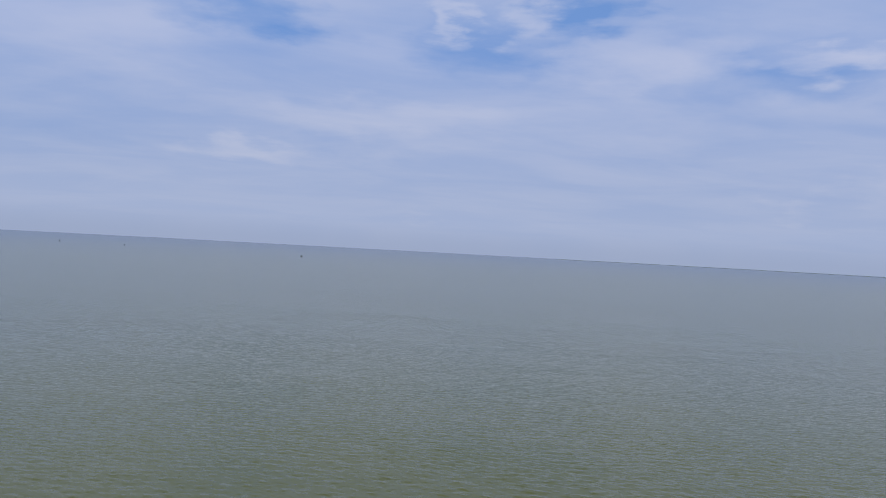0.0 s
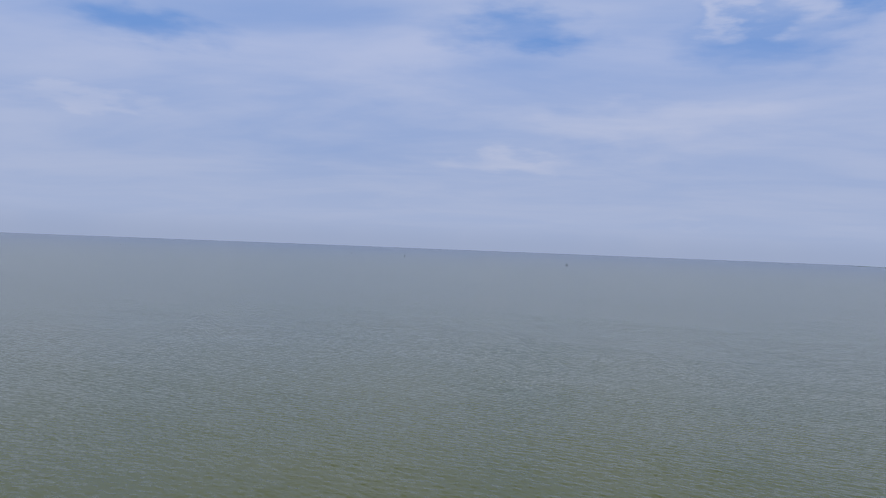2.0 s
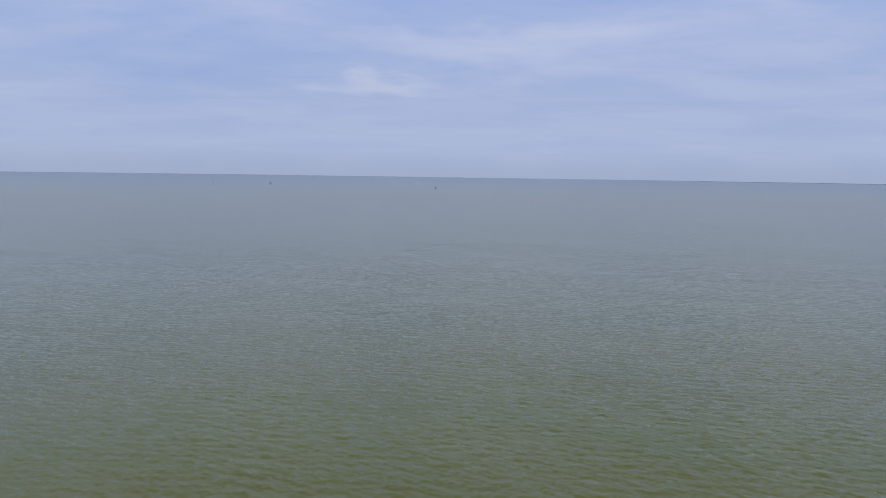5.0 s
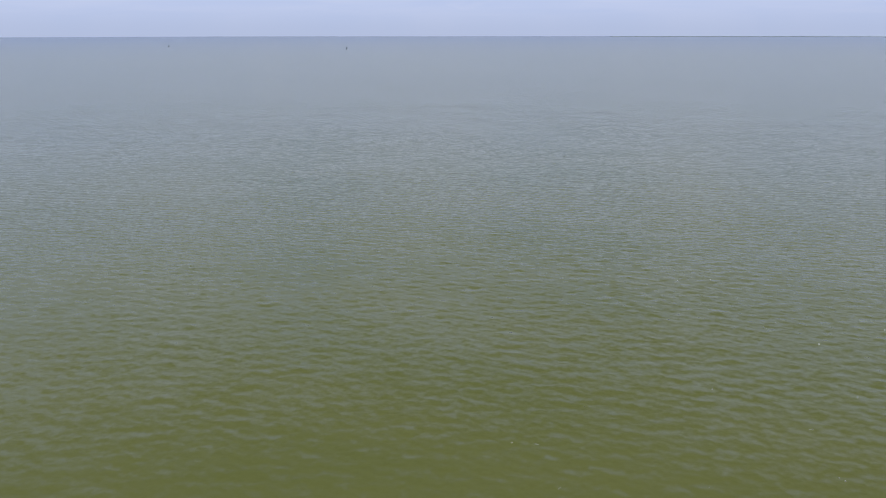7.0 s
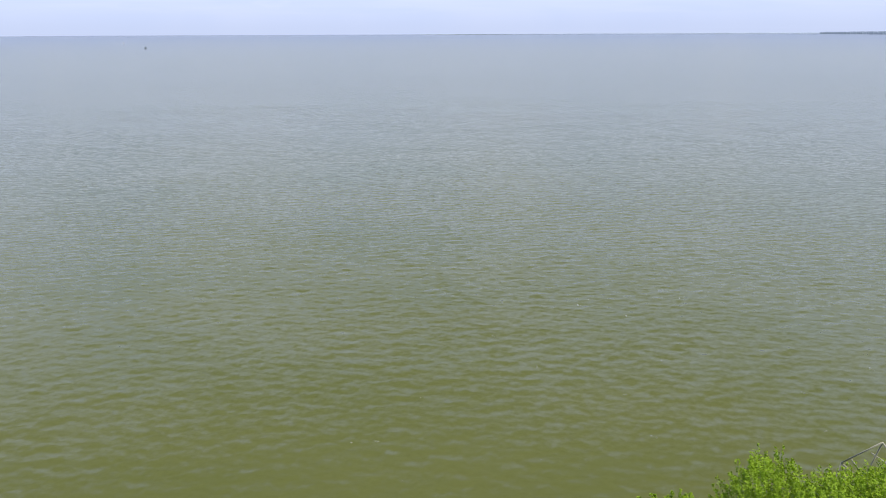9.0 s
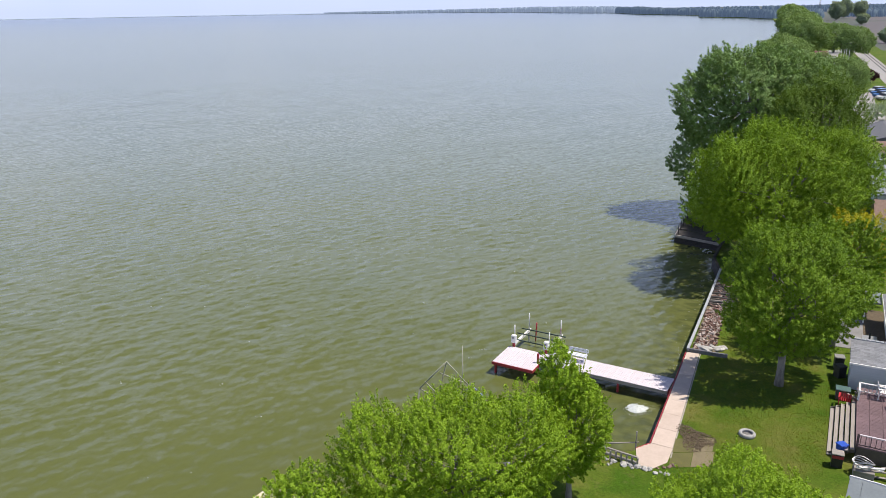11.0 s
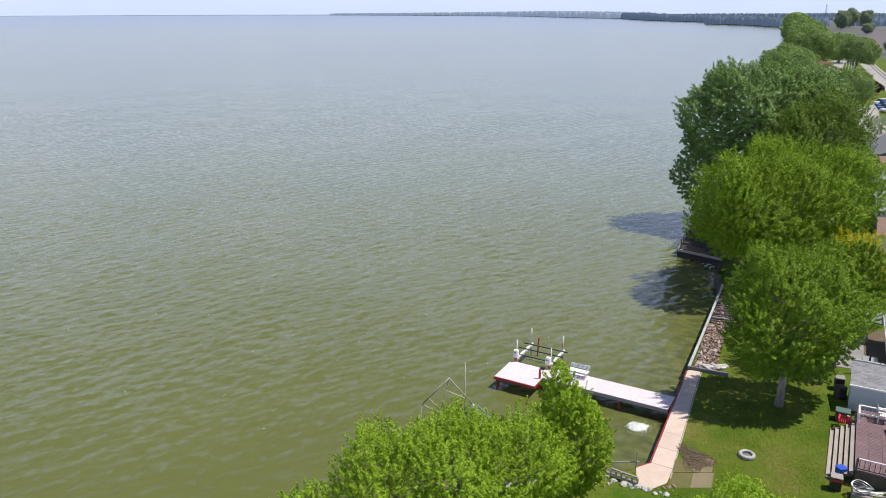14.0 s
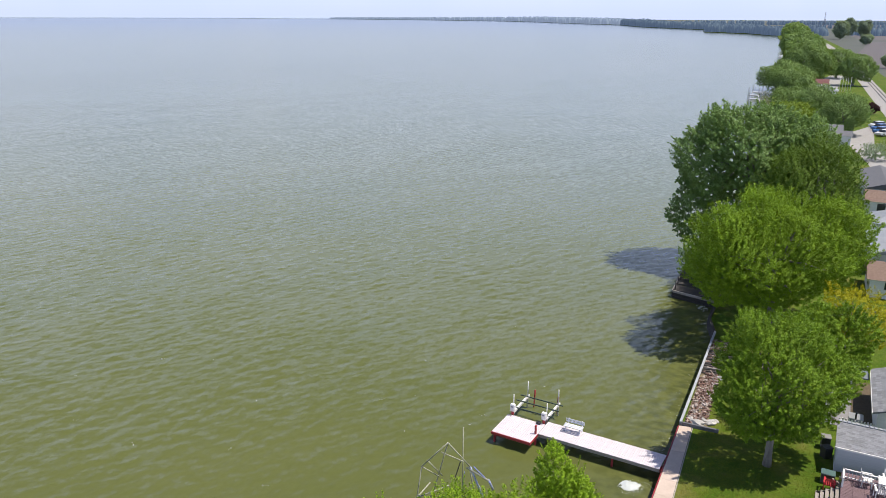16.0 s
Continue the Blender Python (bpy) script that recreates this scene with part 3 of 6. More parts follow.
# ---------------------------------------------------------------- trees
def spaced(pts, gap, most):
    """Picks points, in a random order, that keep a distance from one another."""
    cells, kept = {}, []
    keys = np.floor(pts / gap).astype(int).tolist()
    pts = pts.tolist()
    near = [(i, j, k) for i in (-1, 0, 1) for j in (-1, 0, 1) for k in (-1, 0, 1)]
    for n in range(len(pts)):
        kx, ky, kz = keys[n]
        px, py, pz = pts[n]
        if all((px - q[0]) ** 2 + (py - q[1]) ** 2 + (pz - q[2]) ** 2 > gap * gap for q in [q for i, j, k in near for q in cells.get((kx + i, ky + j, kz + k), ())]):
            cells.setdefault((kx, ky, kz), []).append((px, py, pz))
            kept.append(n)
            if len(kept) >= most:
                break
    return np.array(kept)


def leaf_mesh(name, rng, blobs, shoots, per, size, length, rise, spread, shell=0.55):
    """Leafy plumes that stand out of a crown made of swellings (cx, cy, cz, rx, ry, rz), apart from one another, over a deeper, thinner layer."""
    blobs = np.array(blobs, float)
    area = (blobs[:, 3] * blobs[:, 4] + blobs[:, 3] * blobs[:, 5] + blobs[:, 4] * blobs[:, 5]) * 4.19
    many = shoots * 3
    which = rng.choice(len(blobs), many, p=area / area.sum())
    d = rng.normal(size=(many, 3))
    d[:, 2] += 0.25
    d /= np.linalg.norm(d, axis=1)[:, None]
    b = blobs[which]
    # the crown swells and sinks with the direction: broad lobes, then boughs
    ph = rng.uniform(0, 6.3, 6)
    lob = 1 + 0.11 * np.sin(d[:, 0] * 5.1 + d[:, 2] * 4.3 + which * 2.1 + ph[0]) + 0.09 * np.sin(d[:, 1] * 6.7 - d[:, 2] * 5.2 + which + ph[1])
    rough = d * b[:, 3:]
    lob += 0.05 * np.sin(rough[:, 0] * 2.9 + ph[2]) * np.sin(rough[:, 1] * 2.7 + ph[3]) + 0.05 * np.sin(rough[:, 2] * 3.1 + rough[:, 0] * 1.3 + ph[4])
    # boughs: the surface rises in domes with dark clefts between
    dome = min(1.5, max(0.45, 0.26 * float(np.sqrt(area.max() / 12.6))))
    spot = spaced(rough * 1.0 + b[:, :3], dome * 0.95, 420)
    hub = (rough + b[:, :3])[spot]
    gap_to = np.full(many, 9.0)
    for h in hub:
        gap_to = np.minimum(gap_to, ((rough + b[:, :3] - h) ** 2).sum(1))
    bulge = np.clip(1 - gap_to / (dome * dome), -0.25, 1)
    lob += (0.36 * dome / b[:, 3:].mean(1)) * (bulge - 0.6) - 0.02
    low = np.clip(0.35 - d[:, 2] * 1.3, 0, 1)
    lob -= 0.14 * low
    deep = rng.random(many) < 0.2
    rad = np.where(deep, rng.uniform(shell, 0.82, many), rng.uniform(0.90, 1.03, many)) * lob
    root = b[:, :3] + rough * rad[:, None]
    # none within another swelling
    free = np.ones(many, bool)
    for j in range(len(blobs)):
        inside = (((root - blobs[j, :3]) / blobs[j, 3:]) ** 2).sum(1) < 0.74 ** 2
        free &= ~(inside & (which != j))
    root, d, deep = root[free], d[free], deep[free]
    gap = (1.5 if size < 0.23 else 1.05) * math.sqrt(area.sum() * 0.6 / shoots)
    kept = spaced(root, gap, shoots)
    root, d, deep = root[kept], d[kept], deep[kept]
    n_s = len(root)
    low = np.clip(0.35 - d[:, 2] * 1.3, 0, 1)
    way = d * np.array([1, 1, 0.6]) + rng.normal(0, 0.20, (n_s, 3))
    way[:, 2] += rise * (1 - 0.7 * low)
    way /= np.linalg.norm(way, axis=1)[:, None]
    ln = max(length, 2.7 * gap) * rng.uniform(0.6, 1.25, n_s) * (1 - 0.35 * low)
    slim = rng.uniform(0.8, 1.25, n_s)
    lead = (rng.random(n_s) < 0.10) & (d[:, 2] > 0)
    ln[lead] *= 1.3 + 0.35 * min(rise, 1.2)
    slim[lead] = 0.4
    per = int((1.0 if size < 0.13 else 1.7 if size < 0.23 else 1.1) * per * shoots / n_s)
    s = 0.30 + 0.70 * rng.random((n_s, per)) ** 0.8
    ring = rng.normal(size=(n_s, per, 3))
    ring -= (ring * way[:, None]).sum(2)[:, :, None] * way[:, None]
    ring /= np.linalg.norm(ring, axis=2)[:, :, None] + 1e-9
    off = (0.26 * gap + 0.4 * spread) * (1.25 - 0.8 * s) * rng.uniform(0.3, 1.35, s.shape) * slim[:, None]
    c = (root[:, None] + way[:, None] * (ln[:, None] * (s - 0.45))[:, :, None] + ring * off[:, :, None]).reshape(-1, 3)
    n = len(c)
    ring = ring.reshape(-1, 3)
    lw, out = np.repeat(way, per, 0), np.repeat(d, per, 0)
    t = ring * 0.7 + lw * 0.5 + rng.normal(0, 0.42, (n, 3))
    t /= np.linalg.norm(t, axis=1)[:, None]
    nn = lw * 0.6 + out * 0.4 + ring * 0.30 + np.array([0, 0, 0.25]) + rng.normal(0, 0.2, (n, 3))
    u = np.cross(nn, t)
    u /= np.linalg.norm(u, axis=1)[:, None] + 1e-9
    w = np.cross(t, u)
    sz = (0.88 if size < 0.13 else 0.84 if size < 0.23 else 0.95) * size * rng.uniform(0.7, 1.25, n)[:, None]
    if size >= 0.13:
        v = np.stack([c - t * sz * 0.5 - u * sz * 0.30, c - t * sz * 0.2 + u * sz * 0.42, c + t * sz * 0.6], 1).reshape(-1, 3)
        return mesh_of(name, v, np.arange(3 * n).reshape(-1, 3)), root
    v = np.stack([c - t * sz * 0.5, c + u * sz * 0.38 + w * sz * 0.08, c + t * sz * 0.55, c - u * sz * 0.38 + w * sz * 0.08], 1).reshape(-1, 3)
    f = np.arange(4 * n).reshape(-1, 4)
    return mesh_of(name, v, f), root


def tree(base, blobs, leaf, label, seed, shoots=1500, per=16, size=0.16, length=0.9, rise=0.7, spread=0.14, trunk=0.2, limbs=7, group="", name="tree", shell=0.55, category="tree"):
    """A tree at base: a tapered trunk, limbs that reach into the crown, and the crown's leaves. Blobs are told from the base."""
    rng = np.random.default_rng(seed)
    top = thing(name, base, 0, label, category, group)
    bl = np.array(blobs, float)
    me, roots = leaf_mesh("crown", rng, bl, shoots, per, size, length, rise, spread, shell)
    heart = bl[np.argmax(bl[:, 3] * bl[:, 4] * bl[:, 5])]
    fork = Vector((heart[0] * 0.55, heart[1] * 0.55, max(0.3 * heart[2], heart[2] - heart[5] * 0.75)))
    peak = Vector((heart[0], heart[1], heart[2] + heart[5] * 0.45))
    bm = bmesh.new()
    pts = [Vector((0, 0, -0.15)), Vector((fork.x * 0.15, fork.y * 0.15, fork.z * 0.25)), fork * 0.6, fork, (fork + peak) / 2, peak]
    tube(bm, pts, [trunk * 1.45, trunk * 1.08, trunk * 0.95, trunk * 0.85, trunk * 0.5, trunk * 0.12], 9)
    part("trunk", bm, BARK, top)
    order = rng.permutation(len(roots))[:limbs * 4]
    for i in range(limbs):
        bm = bmesh.new()
        for j in range(4):
            goal = Vector(roots[order[i * 4 + j]])
            if j == 0:
                start = fork.lerp(peak, float(rng.uniform(0, 0.55)))
                mid = start.lerp(goal, 0.5) + Vector((0, 0, float(rng.uniform(-0.1, 0.5))))
                tube(bm, [start, mid, goal], [trunk * 0.42, trunk * 0.26, trunk * 0.06], 6)
                main = mid
            elif (goal - main).length < 6:
                tube(bm, [main, main.lerp(goal, 0.5) + Vector((0, 0, 0.15)), goal], [trunk * 0.2, trunk * 0.12, trunk * 0.03], 5)
        part("limb", bm, BARK, top)
    part("crown", me, leaf, top)
    return top


# by the docks
tree((19.65, 38.4, LAND_Z), [(0.2, 0.5, 5.3, 3.2, 2.9, 2.9), (-0.5, 0.9, 7.0, 2.3, 2.3, 2.2), (2.5, 0.9, 4.8, 2.2, 2.0, 2.4), (-1.7, -0.2, 4.0, 1.7, 1.8, 1.9), (0.4, -0.8, 3.8, 2.0, 1.5, 1.6), (1.4, 1.2, 6.8, 1.8, 1.8, 1.9)], LEAF_GREEN,
     "young maple with fresh green leaves on the lawn", 11, 5800, 22, 0.105, 0.95, 1.0, 0.11, trunk=0.2)
tree((25.2, 43.2, LAND_Z), [(0.2, 0, 5.6, 2.0, 2.0, 2.4), (-1.2, 0.3, 6.2, 1.6, 1.6, 1.8)], LEAF_GREEN,
     "small leafy green tree behind the maple", 18, 1500, 20, 0.14, 0.6, 0.6, 0.12, trunk=0.13)
tree((30.2, 50.5, LAND_Z), [(0.2, 0, 4.8, 2.2, 2.0, 1.9), (1.8, -0.4, 3.6, 1.4, 1.4, 1.2)], LEAF_GOLD,
     "small tree with sparse golden leaves", 19, 560, 14, 0.14, 0.8, 0.5, 0.18, trunk=0.13, limbs=9)
tree((29.0, 60, LAND_Z), [(-0.4, 0.4, 6.7, 6.2, 5.0, 4.7), (-4.9, -2.3, 6.8, 3.5, 3.4, 4.2), (3.9, 0.6, 6.5, 3.6, 3.7, 4.3), (-2.0, -1.6, 4.4, 4.6, 2.9, 3.0), (-3.6, 2.6, 4.4, 3.0, 2.4, 2.8), (1.4, 6.0, 5.0, 4.2, 4.4, 3.6), (0.6, 10.0, 4.0, 2.6, 3.4, 2.6)], LEAF_BRIGHT,
     "broad yellow-green maple overhanging the water", 12, 12000, 14, 0.15, 0.85, 1.5, 0.14, trunk=0.32, limbs=10)
tree((34.5, 79, LAND_Z), [(-1.2, 0, 10.6, 5.6, 5.4, 5.6), (-5.4, 0.8, 10.0, 3.3, 3.6, 5.0), (-3.4, 0.3, 12.9, 3.7, 3.5, 3.5), (0.2, 0.3, 12.8, 3.4, 3.5, 3.4), (4.2, 0, 9.8, 4.4, 4.6, 5.0), (-6.8, 0.5, 4.9, 2.1, 2.1, 3.2)], LEAF_POPLAR,
     "tall dark-leaved poplar leaning over the lake", 13, 8400, 16, 0.21, 0.7, 0.3, 0.2, trunk=0.4, limbs=10)
tree((0.4, 24.6, LAND_Z), [(0.2, 0.3, 4.2, 2.7, 2.9, 2.5), (-2.4, -0.6, 4.4, 2.1, 2.2, 2.5), (2.5, 1.4, 3.9, 2.0, 2.3, 2.4), (-0.6, -0.6, 5.1, 2.2, 2.0, 1.7)], LEAF_MAPLE,
     "young maple with upright fresh shoots at the water's edge", 14, 5200, 28, 0.088, 0.95, 1.2, 0.10, trunk=0.17)
tree((5.7, 28.4, LAND_Z), [(-0.1, 0.2, 3.6, 1.5, 1.6, 2.2), (-0.6, 0.0, 5.8, 0.75, 0.75, 1.7), (0.7, 0, 3.1, 0.9, 1.1, 1.5), (-0.5, -0.2, 2.4, 1.2, 1.2, 1.2)], LEAF_MAPLE,
     "slim young maple beside the timber crib", 15, 2500, 28, 0.085, 0.75, 1.0, 0.10, trunk=0.12)
tree((-4.7, 20.2, LAND_Z), [(0, 0, 5.5, 1.1, 1.2, 1.6), (0.9, -0.6, 4.9, 0.9, 1.0, 1.3)], LEAF_MAPLE, "small maple with an open crown", 16, 1000, 24, 0.095, 0.6, 0.9, 0.10, trunk=0.1)
tree((8.6, 18.0, LAND_Z), [(0.2, 0, 6.1, 2.0, 2.0, 2.4), (2.0, 0, 5.6, 1.6, 1.6, 2.1), (-1.3, 0, 5.9, 1.3, 1.4, 2.1)], LEAF_MAPLE, "small leafy maple on the lawn", 17, 4200, 26, 0.070, 0.5, 0.9, 0.10, trunk=0.12)

# ---------------------------------------------------------------- dock, bench and boat lift
DECK_Z = 0.80


def build_dock():
    top = thing("dock", (13.03, 37.97, 0), -30, "pale pinkish plank dock with red trim reaching into the lake", "dock")
    # long stringers under the boards
    for y in (0.06, 0.87, 1.64):
        bm = bmesh.new()
        box(bm, (-8.0, y - 0.04, 0.56), (-0.02, y + 0.04, 0.76))
        part("stringer", bm, GREY_WOOD, top)
    for y in (-1.1, 0.0, 1.15):
        bm = bmesh.new()
        box(bm, (-10.5, y - 0.04, 0.56), (-7.95, y + 0.04, 0.76))
        part("stringer", bm, GREY_WOOD, top)
    for a, b in (((-10.64, -1.27, 0.60), (-7.86, -1.23, 0.79)), ((-7.90, -1.23, 0.60), (-7.85, -0.03, 0.79))):
        bm = bmesh.new()
        box(bm, a, b, 0.008)
        part("fascia", bm, RED, top, "red painted edge board")
    for x, y, z1 in ((-10.45, -1.05, 0.56), (-7.98, -0.10, 1.42), (-2.9, 0.06, 0.56), (-2.9, 1.6, 0.56), (-6.0, 1.6, 0.56), (-10.45, 1.1, 0.56), (-0.1, 0.9, 0.56)):
        bm = bmesh.new()
        box(bm, (x - 0.06, y - 0.06, -1.9), (x + 0.06, y + 0.06, z1), 0.01)
        part("post", bm, RED, top, "red painted post")
    plank_mesh = {}

    def planks(x0, x1, y0, y1, width):
        n = round((x1 - x0) / width)
        w = (x1 - x0) / n
        key = round(y1 - y0, 2), round(w, 3)
        for i in range(n):
            if key not in plank_mesh:
                bm = bmesh.new()
                box(bm, (0.004, 0, 0), (w - 0.006, y1 - y0, 0.035), 0.005)
                me = bpy.data.meshes.new("plank")
                bm.to_mesh(me)
                bm.free()
                me.materials.append(PALE_DECK)
                plank_mesh[key] = me
            ob = part("plank", plank_mesh[key], PALE_DECK, top)
            ob.location = (x0 + i * w, y0, DECK_Z - 0.035 + random.uniform(0, 0.006))
    planks(-7.84, 0.0, 0.0, 1.72, 0.14)
    planks(-10.6, -7.86, -1.22, 1.30, 0.14)
    return top


def build_bench():
    top = thing("bench", (13.03, 37.97, 0), -30, "grey aluminium slatted bench on the dock", "bench")
    z = DECK_Z
    for y in (1.08, 1.24, 1.40):
        bm = bmesh.new()
        box(bm, (-6.55, y, z + 0.42), (-5.30, y + 0.13, z + 0.45), 0.006)
        part("seat_slat", bm, PALE_ALU, top)
    for zz in (0.50, 0.64):
        bm = bmesh.new()
        box(bm, (-6.55, 1.60, z + zz), (-5.30, 1.63, z + zz + 0.11), 0.006)
        part("back_slat", bm, PALE_ALU, top)
    for x in (-6.4, -5.45):
        for p, q in (((x, 1.12, z), (x, 1.12, z + 0.42)), ((x, 1.66, z), (x, 1.66, z + 0.75))):
            bm = bmesh.new()
            beam(bm, p, q, 0.05, 0.05)
            part("leg", bm, PALE_ALU, top)
        bm = bmesh.new()
        beam(bm, (x, 1.1, z + 0.395), (x, 1.68, z + 0.395), 0.05, 0.05)
        part("seat_bar", bm, PALE_ALU, top)
    return top


def build_lift():
    top = thing("boat_lift", (13.03, 37.97, 0), -30, "empty boat lift with white posts and dark bunks beside the dock", "boat lift")
    xa, xb, ya, yb = -10.35, -8.05, 1.62, 4.05
    for x, y, h in ((xa, ya, 2.22), (xb + 0.12, ya, 2.2), (xa, yb, 2.1), (xb, yb, 2.05)):
        bm = bmesh.new()
        beam(bm, (x, y, -1.9), (x, y, 1.05), 0.10, 0.10)
        part("post", bm, ALU, top)
        bm = bmesh.new()
        tube(bm, [(x, y, 1.0), (x, y, h)], [0.035, 0.035], 8)
        part("guide_pole", bm, WHITE_METAL, top, "white plastic guide pole")
    for x in (xa, xb):
        bm = bmesh.new()
        box(bm, (x - 0.07, ya - 0.05, 0.78), (x + 0.07, yb + 0.25, 0.94), 0.01)
        part("side_beam", bm, WHITE_METAL, top, "white side beam")
    for y, z in ((2.15, 0.90), (3.0, 0.98), (3.75, 1.02)):
        bm = bmesh.new()
        box(bm, (xa - 0.42, y - 0.04, z), (xb + 0.45, y + 0.04, z + 0.07), 0.01)
        part("bunk", bm, DARK_BUNK, top, "dark carpeted bunk beam")
    for x in (xa + 0.05, xb + 0.02):
        bm = bmesh.new()
        box(bm, (x - 0.16, ya - 0.36, DECK_Z + 0.27), (x + 0.16, ya - 0.10, DECK_Z + 0.82), 0.04)
        mb = part("motor_box", bm, WHITE_METAL, top, "white motor housing")
        bm = bmesh.new()
        box(bm, (x - 0.08, ya - 0.375, DECK_Z + 0.60), (x + 0.05, ya - 0.358, DECK_Z + 0.69))
        part("badge", bm, GREY_CONCRETE, mb, "small grey badge")
        bm = bmesh.new()
        box(bm, (x - 0.08, ya - 0.30, DECK_Z), (x + 0.08, ya - 0.16, DECK_Z + 0.29), 0.01)
        part("bracket", bm, RED, top, "red bracket")
    bm = bmesh.new()
    box(bm, (-8.42, 1.02, DECK_Z + 0.003), (-8.14, 1.22, DECK_Z + 0.17), 0.02)
    part("battery_box", bm, BLACK_PLASTIC, top, "black battery box")
    return top


build_dock()
build_bench()
build_lift()
for lx, ly in ((-9.98, 4.35), (-8.2, 4.3)):
    m = pose(13.03, 37.97, 0, 0, 0, -30)
    at = m @ Vector((lx, ly, 0))
    bm = bmesh.new()
    tube(bm, [(0, 0, -1.95), (0, 0, 1.32), (0.02, 0, 1.38)], [0.06, 0.06, 0.04], 10)
    ob = part("mooring_post", bm, RED)
    ob.matrix_basis = pose(at.x, at.y, 0, 0, 2, 0)
    tagged(ob, "red painted mooring post standing in the lake", "post", "mooring posts")


def build_walk():
    """The lakeside walk: concrete slabs with a red edging board."""
    top = thing("walkway", (0, 0, 0), 0, "pinkish concrete walkway with red edging along the lake", "walkway", kind="structure")
    left = [(10.62, 32.66), (15.74, 42.90)]
    right = [(11.54, 32.12), (16.47, 42.66)]
    n = 7
    for i in range(n):
        a, b = i / n, (i + 1) / n - 0.0012
        p = [Vector(left[0]).lerp(Vector(left[1]), a), Vector(right[0]).lerp(Vector(right[1]), a), Vector(right[0]).lerp(Vector(right[1]), b), Vector(left[0]).lerp(Vector(left[1]), b)]
        bm = bmesh.new()
        sheet(bm, [tuple(q) for q in p], 0.55, DECK_Z + 0.045)
        part("slab", bm, CONCRETE, top)
    bm = bmesh.new()
    sheet(bm, [(9.72, 32.2), (9.45, 30.85), (9.95, 30.4), (10.92, 30.93), (11.54, 32.09), (10.62, 32.63)], 0.55, DECK_Z + 0.045)
    part("slab", bm, CONCRETE, top)
    for p, q in (((9.72, 32.24), (10.57, 32.69)), ((10.57, 32.70), (15.69, 42.95))):
        bm = bmesh.new()
        beam(bm, (*p, 0.53), (*q, 0.53), 0.05, 0.60, 0.01)
        part("edging", bm, RED, top, "red edging board")
    bm = bmesh.new()
    beam(bm, (11.20, 31.3, 0.79), (16.53, 42.64, 0.79), 0.06, 0.09)
    part("edging", bm, GREY_WOOD, top, "dark timber edging")


def build_seawall():
    top = thing("wall_lakefront", (0, 0, 0), 0, "grey steel-capped seawall along the lake", "seawall", kind="structure")
    run = [(15.84, 43.05), (20.0, 51.2), (23.35, 57.85)]
    for p, q in zip(run[:-1], run[1:]):
        bm = bmesh.new()
        beam(bm, (*p, 0.0), (*q, 0.0), 0.12, 1.9)
        part("sheet_pile", bm, GREY_CONCRETE, top)
        bm = bmesh.new()
        beam(bm, (*p, 1.0), (*q, 1.0), 0.17, 0.12, 0.015)
        part("cap", bm, STEEL_CAP, top, "pale steel cap")
    # older dark timber wall on to the jetty
    for p, q in (((23.3, 57.9), (23.95, 61.0)), ((23.95, 61.0), (26.35, 65.6))):
        for z in (0.0, 0.3, 0.6, 0.88):
            bm = bmesh.new()
            beam(bm, (*p, z), (*q, z), 0.24, 0.27, 0.02)
            part("timber", bm, DARK_PLANK, top, "dark old timber")
    # the return wall's shade is put into its colour, a dark roofing grey
    bm = bmesh.new()
    beam(bm, (15.9, 43.0, 0.85), (18.0, 42.0, 0.85), 0.16, 0.42, 0.015)
    part("return_wall", bm, SHINGLE_DARK, top, "return wall coloured dark grey for its shade")
    bm = bmesh.new()
    beam(bm, (20.1, 51.0, 0.95), (21.2, 50.5, 0.95), 0.12, 0.3, 0.015)
    part("cross_timber", bm, GREY_WOOD, top)
    return top


build_walk()
build_seawall()


def lump(bm, c, r, rng, squash=0.7, sub=1):
    """A broken stone."""
    made = bmesh.ops.create_icosphere(bm, subdivisions=sub, radius=1.0)["verts"]
    s = rng.uniform(0.7, 1.3, 3)
    turn = Euler(rng.uniform(0, 6, 3)).to_matrix()
    for v in made:
        k = float(1 + rng.normal(0, 0.13))
        p = turn @ Vector((v.co.x * s[0], v.co.y * s[1], v.co.z * s[2])) * (r * k)
        v.co = Vector(c) + Vector((p.x, p.y, p.z * squash))


